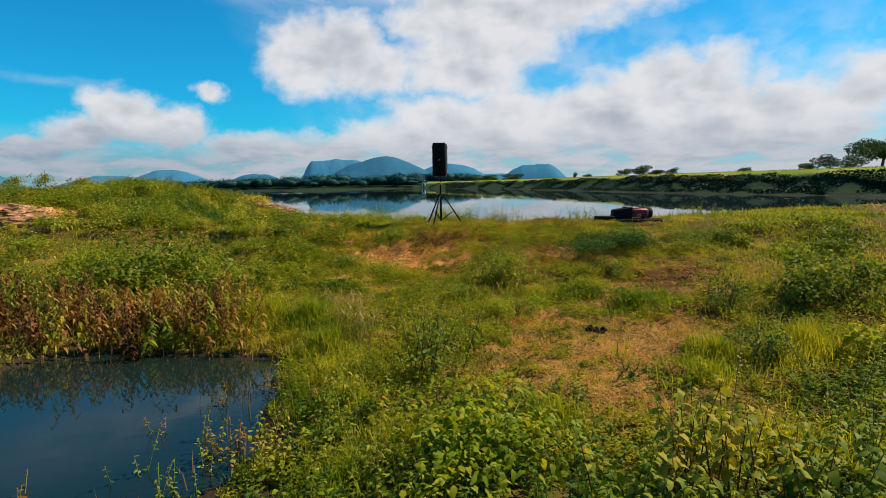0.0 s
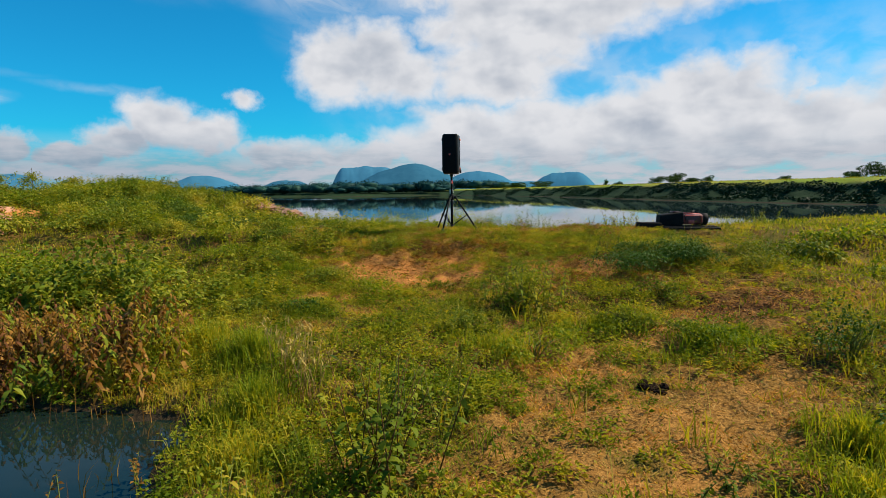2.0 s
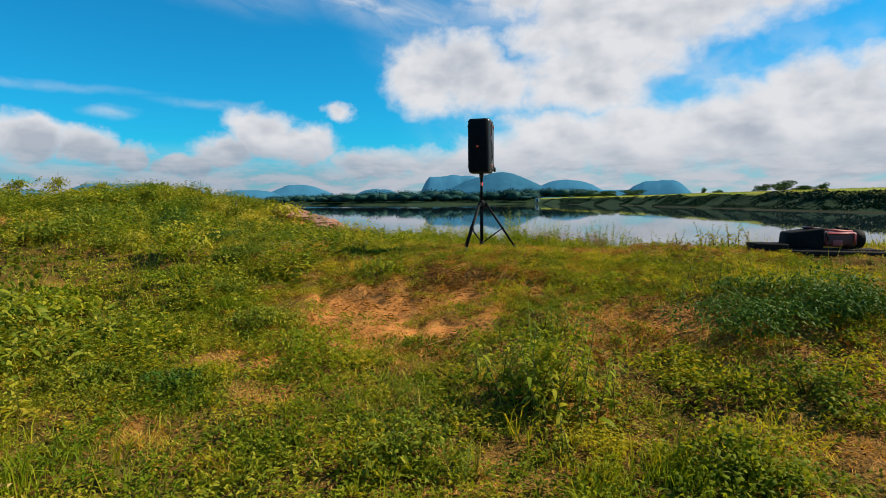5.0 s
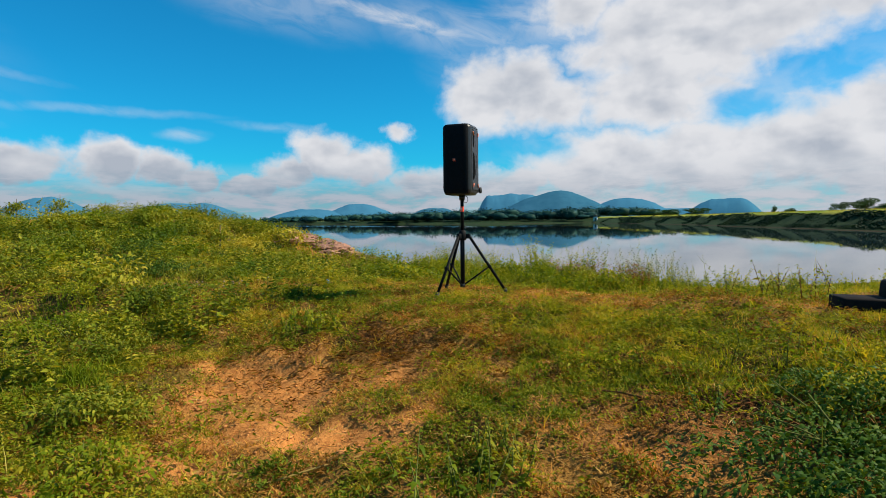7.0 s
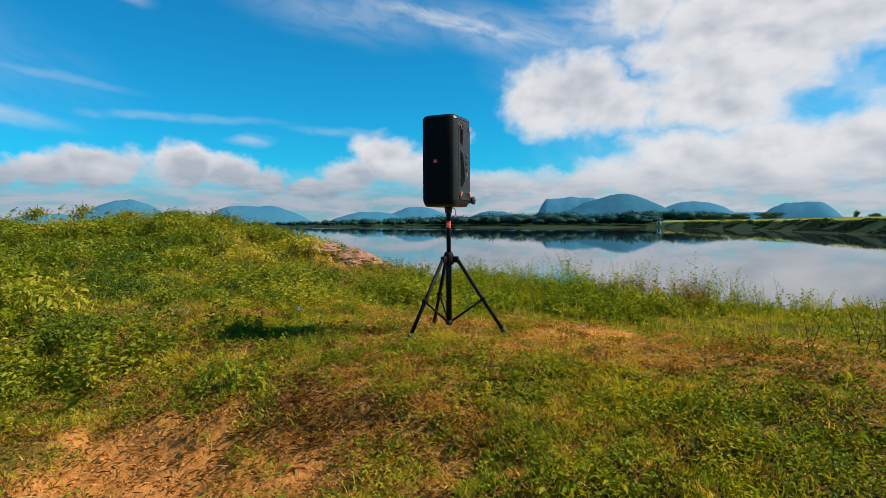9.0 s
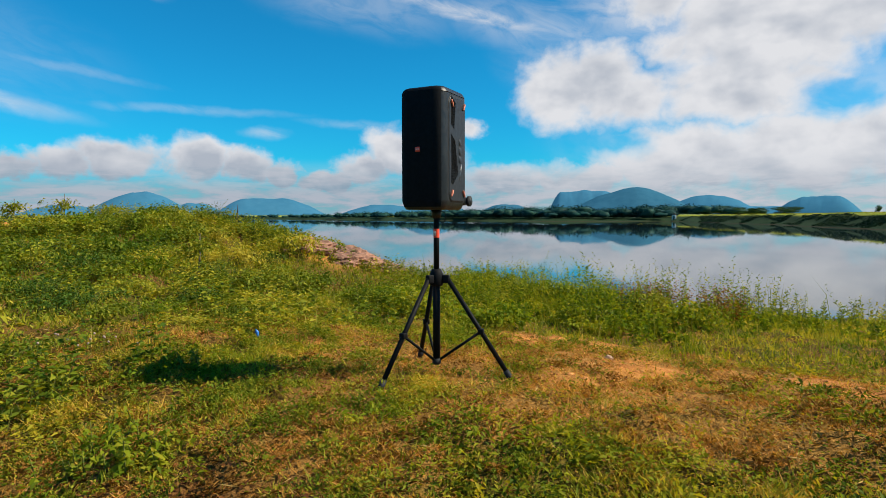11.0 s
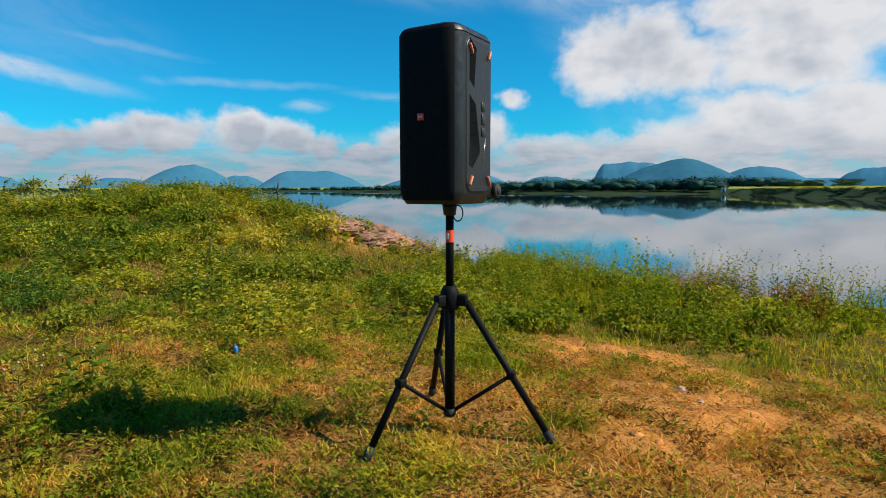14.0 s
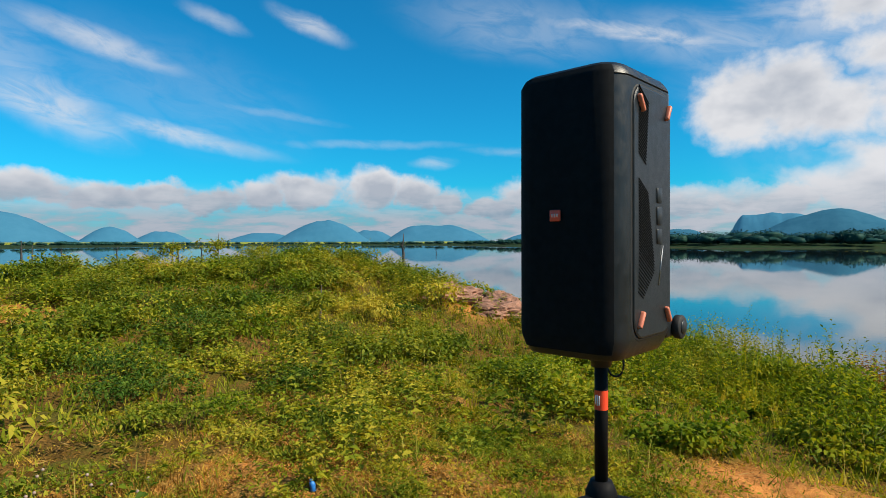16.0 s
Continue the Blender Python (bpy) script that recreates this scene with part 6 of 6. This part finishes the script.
# ---- rocks and earth lumps ----
def rock(name, x, y, z, size, seed, mat, label, category, group="", squash=0.6):
    bm = bmesh.new()
    bmesh.ops.create_icosphere(bm, subdivisions=4 if size[0] > 0.3 else 3, radius=1.0)
    for v in bm.verts:
        p = v.co.copy()
        d = 1 - 0.22 * abs(noise.noise(p * 2.6 + Vector((seed, 3, 0)))) - 0.16 * (1 - min(1, 6 * abs(noise.noise(p * 1.9 + Vector((seed, 0, 5)))))) + 0.35 * noise.noise(p * 1.4 + Vector((seed, 0, 0))) + 0.16 * noise.noise(p * 3.6 + Vector((0, seed, 0))) + 0.05 * noise.noise(p * 8)
        v.co = Vector((p.x * size[0], p.y * size[1], p.z * size[2])) * d
    ob = new(name, bpy.data.meshes.new(name))
    bm.to_mesh(ob.data)
    bm.free()
    ob.data.materials.append(mat)
    ob.matrix_world = pose(x, y, z, 0, 0, seed * 37)
    return tagged(ob, label, category, group)


for k, (x, y, s) in enumerate(((-6.55, 7.15, (0.62, 0.45, 0.24)), (-5.75, 7.6, (0.80, 0.52, 0.27)), (-6.3, 8.4, (0.75, 0.55, 0.30)), (-5.95, 9.4, (0.70, 0.50, 0.30)), (-5.1, 8.3, (0.45, 0.36, 0.17)))):
    rock("rock", x, y, float(ground_z(x, y)) + 0.02, s, k + 1, M_ROCK, "weathered red-brown rock at the end of the mound", "rock", "rocks on the shore")
for k, (x, y, s) in enumerate(((-8.45, -0.75, (0.62, 0.42, 0.17)), (-8.95, -0.35, (0.75, 0.5, 0.20)), (-7.9, -1.15, (0.4, 0.3, 0.11)), (-9.7, -0.6, (0.7, 0.5, 0.18)))):
    rock("earth_mound", x, y, float(ground_z(x, y)) - 0.03, s, k + 6, M_EARTH, "heap of bare reddish earth on the slope", "earth heap", "earth heaps")
for k, (x, y, s) in enumerate(((1.77, -6.56, (0.065, 0.05, 0.03)), (1.86, -6.52, (0.05, 0.04, 0.028)), (1.70, -6.58, (0.045, 0.04, 0.024)), (1.80, -6.63, (0.05, 0.035, 0.02)), (1.73, -6.48, (0.03, 0.03, 0.02)))):
    rock("dung_lump", x, y, float(ground_z(x, y)) + 0.015, s, k + 11, M_DUNG, "dark dried dung lump on the turf", "dung", "dung lumps")
rock("stone", 0.78, 1.55, float(ground_z(0.78, 1.55)) + 0.02, (0.045, 0.025, 0.03), 21, M_STONE, "pale jagged stone on bare sandy soil", "stone")
rock("stone", 0.90, 1.42, float(ground_z(0.90, 1.42)) + 0.01, (0.03, 0.02, 0.014), 22, M_STONE, "small pale stone on bare sandy soil", "stone")
rock("stone", 2.75, 1.95, float(ground_z(2.75, 1.95)) + 0.012, (0.04, 0.03, 0.022), 23, M_STONE, "small pale stone on bare sandy soil", "stone")

# clods of dry clay on the bare earth
def scatter_clods():
    g = np.random.default_rng(55)
    p = scatter(5200, -1.7, 3.4, -3.8, 2.6, lambda x, y: np.clip(bare(x, y) * 1.3 - 0.25, 0, 0.8) * (0.25 + 0.75 * step(rough(x, y, 4.0, 141, 2), -0.1, 0.3)), g)
    ball = bmesh.new()
    bmesh.ops.create_icosphere(ball, subdivisions=1, radius=1.0)
    shape = np.array([v.co[:] for v in ball.verts])
    face = np.array([[v.index for v in f.verts] for f in ball.faces])
    ball.free()
    n, m = len(p), len(shape)
    size = g.gamma(2.0, 0.0035, n) + 0.003
    v = shape[None] * g.uniform(0.6, 1.25, (n, m, 1)) * size[:, None, None] * np.stack([g.uniform(0.8, 1.5, n), g.uniform(0.8, 1.5, n), g.uniform(0.25, 0.6, n)], 1)[:, None, :] + p[:, None, :] + [0, 0, 0.002]
    stuff("clods", (v.reshape(-1, 3), (face[None] + (np.arange(n) * m)[:, None, None]).reshape(-1, 3)), M_CLOD, "crumbled clods of dry orange clay", "earth")


scatter_clods()

# dry sticks
for k, (x, y, ln, a) in enumerate(((1.2, -1.78, 0.16, 50), (-0.28, -5.55, 0.22, 60), (2.9, -7.1, 0.35, 130), (0.2, -3.3, 0.5, 40), (1.9, -3.7, 0.4, 20), (-1.0, -1.0, 0.25, 70), (3.5, -3.9, 0.3, 10), (1.6, -2.4, 0.3, 150), (2.2, -6.3, 0.28, 35))):
    c, s = math.cos(radians(a)) * ln / 2, math.sin(radians(a)) * ln / 2
    z0, z1 = float(ground_z(x - c, y - s)), float(ground_z(x + c, y + s))
    st = new("stick", bpy.data.meshes.new("stick"))
    b2 = tube([(x - c, y - s, z0 + 0.008), (x + 0.01, y, (z0 + z1) / 2 + 0.02), (x + c, y + s, z1 + 0.012)], [0.006, 0.005, 0.003], 6)
    b2.to_mesh(st.data)
    b2.free()
    st.data.materials.append(M_STEM_DRY if k % 3 else M_SEED)
    tagged(st, "thin dry bent stick lying on the turf", "stick", "dry sticks")

# crumpled blue bottle
bz = float(ground_z(-1.77, 0.39))
bt = thing("bottle", "small crumpled blue plastic bottle standing in the grass", "bottle", at=pose(-1.77, 0.39, bz + 0.005, 8, -10, 0) @ Matrix.Scale(0.6, 4))
part("body", tube([(0, 0, 0), (0, 0, 0.008), (0.004, 0, 0.03), (0, 0.004, 0.055), (0, 0, 0.078), (0, 0, 0.09)], [0.02, 0.026, 0.022, 0.027, 0.022, 0.011], 12), M_BLUE, bt)
part("cap", tube([(0, 0, 0.09), (0, 0, 0.105)], 0.013, 12), M_BLUE, bt)

# pale flower heads among the weeds
fg = np.random.default_rng(12)
for k in range(16):
    x, y = -2.5 + fg.normal(0, 0.22), -0.52 + fg.normal(0, 0.20)
    z, h = float(ground_z(x, y)), float(fg.uniform(0.06, 0.13))
    fl = thing("flower", "pale pinkish round flower head on a thin stalk", "flower", "pale flowers", pose(x, y, z))
    part("stalk", tube([(0, 0, -0.01), (0.01, 0, h)], [0.002, 0.0015], 4), M_STEM, fl)
    b2 = bmesh.new()
    bmesh.ops.create_icosphere(b2, subdivisions=2, radius=0.0085, matrix=Matrix.Translation((0.01, 0, h + 0.008)))
    part("head", b2, M_FLOWER, fl)


# ---- far side of the water ----
def crown_mesh(seed, radius, height, count, leaf):
    g = np.random.default_rng(seed)
    lobes = g.normal(0, 0.5, (14, 3)) * [radius, radius, height * 0.40]
    k = g.integers(0, 14, count)
    u = unit(g.normal(0, 1, (count, 3)))
    base = lobes[k] + u * g.uniform(0.3, 1, count)[:, None] ** 0.5 * [radius * 0.42, radius * 0.42, height * 0.15]
    return leaves(base, u + g.normal(0, 0.6, (count, 3)), leaf * g.uniform(0.6, 1.4, count), leaf * 0.7, 0.2, g)


def tree(az, dist, top, width, seed, label):
    x, y = 0.35 + dist * math.sin(radians(az)), -12.6 + dist * math.cos(radians(az))
    z = float(ground_z(x, y))
    h = top - z
    tr = thing("tree", label, "tree", "trees on the far bank", pose(x, y, z))
    part("trunk", tube([(0, 0, -0.2), (0.05 * h, 0, h * 0.3), (0.02 * h, 0.03 * h, h * 0.65)], [0.05 * h, 0.035 * h, 0.012 * h], 7), M_BARK, tr)
    for k in range(4):
        a = seed + k * 1.7
        part("limb", tube([(0.05 * h, 0, h * 0.3), (0.2 * width * math.cos(a), 0.2 * width * math.sin(a), h * 0.5), (0.36 * width * math.cos(a), 0.36 * width * math.sin(a), h * 0.68)], [0.02 * h, 0.014 * h, 0.006 * h], 5), M_BARK, tr)
    part("crown", mesh_from("crown", *crown_mesh(seed, width * 0.5, h * 1.05, 4200, 0.024 * (h + width)), M_TREE), M_TREE, tr).location = (0, 0, h * 0.54)


T = "dark green round-topped tree on the far bank"
for k, (az, dist, top, width) in enumerate([(35.0, 95, 6.0, 7.0), (37.5, 100, 5.8, 7.5), (31.6, 105, 3.9, 4.2), (33.0, 112, 3.9, 3.2), (30.2, 115, 3.2, 2.6), (17.2, 150, 4.0, 5.5), (18.6, 155, 3.6, 4.5), (15.6, 150, 3.5, 3.5), (19.8, 150, 3.3, 3.2),
                                            (11.2, 175, 3.5, 1.6), (12.4, 180, 3.0, 2.4), (25.5, 140, 3.2, 2.5), (5.0, 260, 4.5, 9), (2.8, 260, 4.2, 7)]):
    tree(az, dist, top, width, k + 1, T)


def grow_far():
    g = np.random.default_rng(77)
    # woods behind the far waterline
    vs = []
    ball = bmesh.new()
    bmesh.ops.create_icosphere(ball, subdivisions=2, radius=1.0)
    heart, heart_f = np.array([v.co[:] for v in ball.verts]), np.array([[v.index for v in f.verts] for f in ball.faces])
    ball.free()
    for k in range(640):
        az = g.uniform(-92, 4)
        r = np.interp(az, [-92, -78, -60, -45, -35, -25, -15, -3, 4], [440, 470, 830, 770, 440, 310, 235, 248, 250])
        x, y = r * math.sin(radians(az)), r * math.cos(radians(az))
        push = 5 + g.uniform(0, 60)
        x, y = x * (1 + push / r), y * (1 + push / r)
        z = float(ground_z(x, y))
        h = g.uniform(2.5, 5.2) * float(np.interp(az, [-60, -38, -30, -20, -4, 4], [0.8, 0.8, 1.0, 1.15, 1.15, 0.7]))
        n, w = 170, h * g.uniform(0.8, 1.5)
        u = unit(g.normal(0, 1, (n, 3)))
        base = np.array([x, y, z + h * 0.52]) + u * g.uniform(0.4, 1, (n, 1)) * [w, w, h * 0.5]
        vs.append(leaves(base, u * 0.4 + g.normal(0, 0.8, (n, 3)), h * 0.10, h * 0.11, 0.0, g))
        vs.append((np.array([x, y, z + h * 0.45]) + heart * g.uniform(0.5, 1.0, (len(heart), 1)) * [w * 0.9, w * 0.9, h * 0.44], heart_f))
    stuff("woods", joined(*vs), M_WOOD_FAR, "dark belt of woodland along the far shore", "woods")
    # scrub on the scarp of the opposite bank
    y = 18 + 217 * g.random(110000) ** 1.6
    x = np.interp(y, [-20, 15, 34, 70, 140, 236, 400], [60, 40, 34.5, 26.5, 15, -12, -60]) + g.uniform(0, 9, len(y))
    s = bank_s(x, y)
    ok = (s > 0.3) & (s < 4.6) & (rough(x, y, 0.16, 83, 3) + 0.75 > g.uniform(-0.3, 0.5, len(y)))
    x, y = x[ok], y[ok]
    b = np.stack([x, y, ground_z(x, y)], 1)
    a = g.uniform(0, 6.3, len(b))
    ax = np.stack([np.cos(a), np.sin(a), g.uniform(0, 1.2, len(b))], 1)
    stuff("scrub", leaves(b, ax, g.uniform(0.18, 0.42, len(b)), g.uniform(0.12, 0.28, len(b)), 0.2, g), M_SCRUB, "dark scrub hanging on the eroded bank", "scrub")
    # tall grass on top of the bank
    y = g.uniform(20, 235, 14000)
    x = np.interp(y, [-20, 15, 34, 70, 140, 236, 400], [60, 40, 34.5, 26.5, 15, -12, -60]) + g.uniform(3, 22, len(y))
    ok = bank_s(x, y) > 5.0
    b = np.stack([x, y, ground_z(x, y)], 1)[ok]
    stuff("grass", blades(b, g.uniform(0.06, 0.22, len(b)), 0.10, g.uniform(0.3, 0.9, len(b)), g), M_GRASS, "sunlit yellow-green grass on the far bank", "grass")


grow_far()


# ---- drowned trees and a hut ----
def dead_tree(az, dist, top, seed):
    g = np.random.default_rng(seed)
    x, y = dist * math.sin(radians(az)), dist * math.cos(radians(az))
    ob = thing("dead_tree", "bare drowned tree trunk standing in the lake", "dead tree", "drowned trees", pose(x, y, WATER - 0.5))
    h = top - WATER + 0.5
    part("trunk", tube([(0, 0, -1.5), (0.05 * h, 0, 0.3 * h), (-0.04 * h, 0.02 * h, 0.55 * h), (0.05 * h, 0, 0.78 * h), (0.02 * h, 0.03 * h, h)], [0.055 * h, 0.046 * h, 0.036 * h, 0.022 * h, 0.008 * h], 7), M_DEADWOOD, ob)
    for k in range(3):
        a, z0 = g.uniform(0, 6.3), g.uniform(0.35, 0.7) * h
        part("branch", tube([(0, 0, z0), (0.12 * h * math.cos(a), 0.12 * h * math.sin(a), z0 + 0.12 * h), (0.16 * h * math.cos(a), 0.16 * h * math.sin(a), z0 + 0.28 * h)], [0.018 * h, 0.012 * h, 0.004 * h], 5), M_DEADWOOD, ob)


for k, (az, dist, top) in enumerate(((-44.9, 85, 2.7), (-70.2, 95, 1.0), (-65.4, 95, 1.6), (-63.4, 100, 1.2), (-76.8, 110, 1.9), (-76.0, 125, 1.2), (-41.5, 120, 0.2), (-74.0, 130, 1.0))):
    dead_tree(az, dist, top, 900 + k)

hx, hy = 246 * math.sin(radians(-3.3)), 246 * math.cos(radians(-3.3))
hut = thing("hut", "tiny whitewashed lakeside hut below the hills", "hut", at=pose(hx, hy, float(ground_z(hx, hy))))
part("wall", block((1.5, 1.5, 2.2), (0, 0, 1.0), 0.03, 1), M_WHITEWASH, hut)
bm = block((1.9, 1.9, 0.25), (0, 0, 2.2), 0.0, 1)
for v in bm.verts:
    if v.co.z > 2.2:
        v.co.x *= 0.2
        v.co.z += 0.35
part("roof", bm, M_BARK, hut, smooth=False)
part("door", block((0.6, 0.06, 1.5), (0, -0.77, 0.75), 0.01, 1), M_BARK, hut)
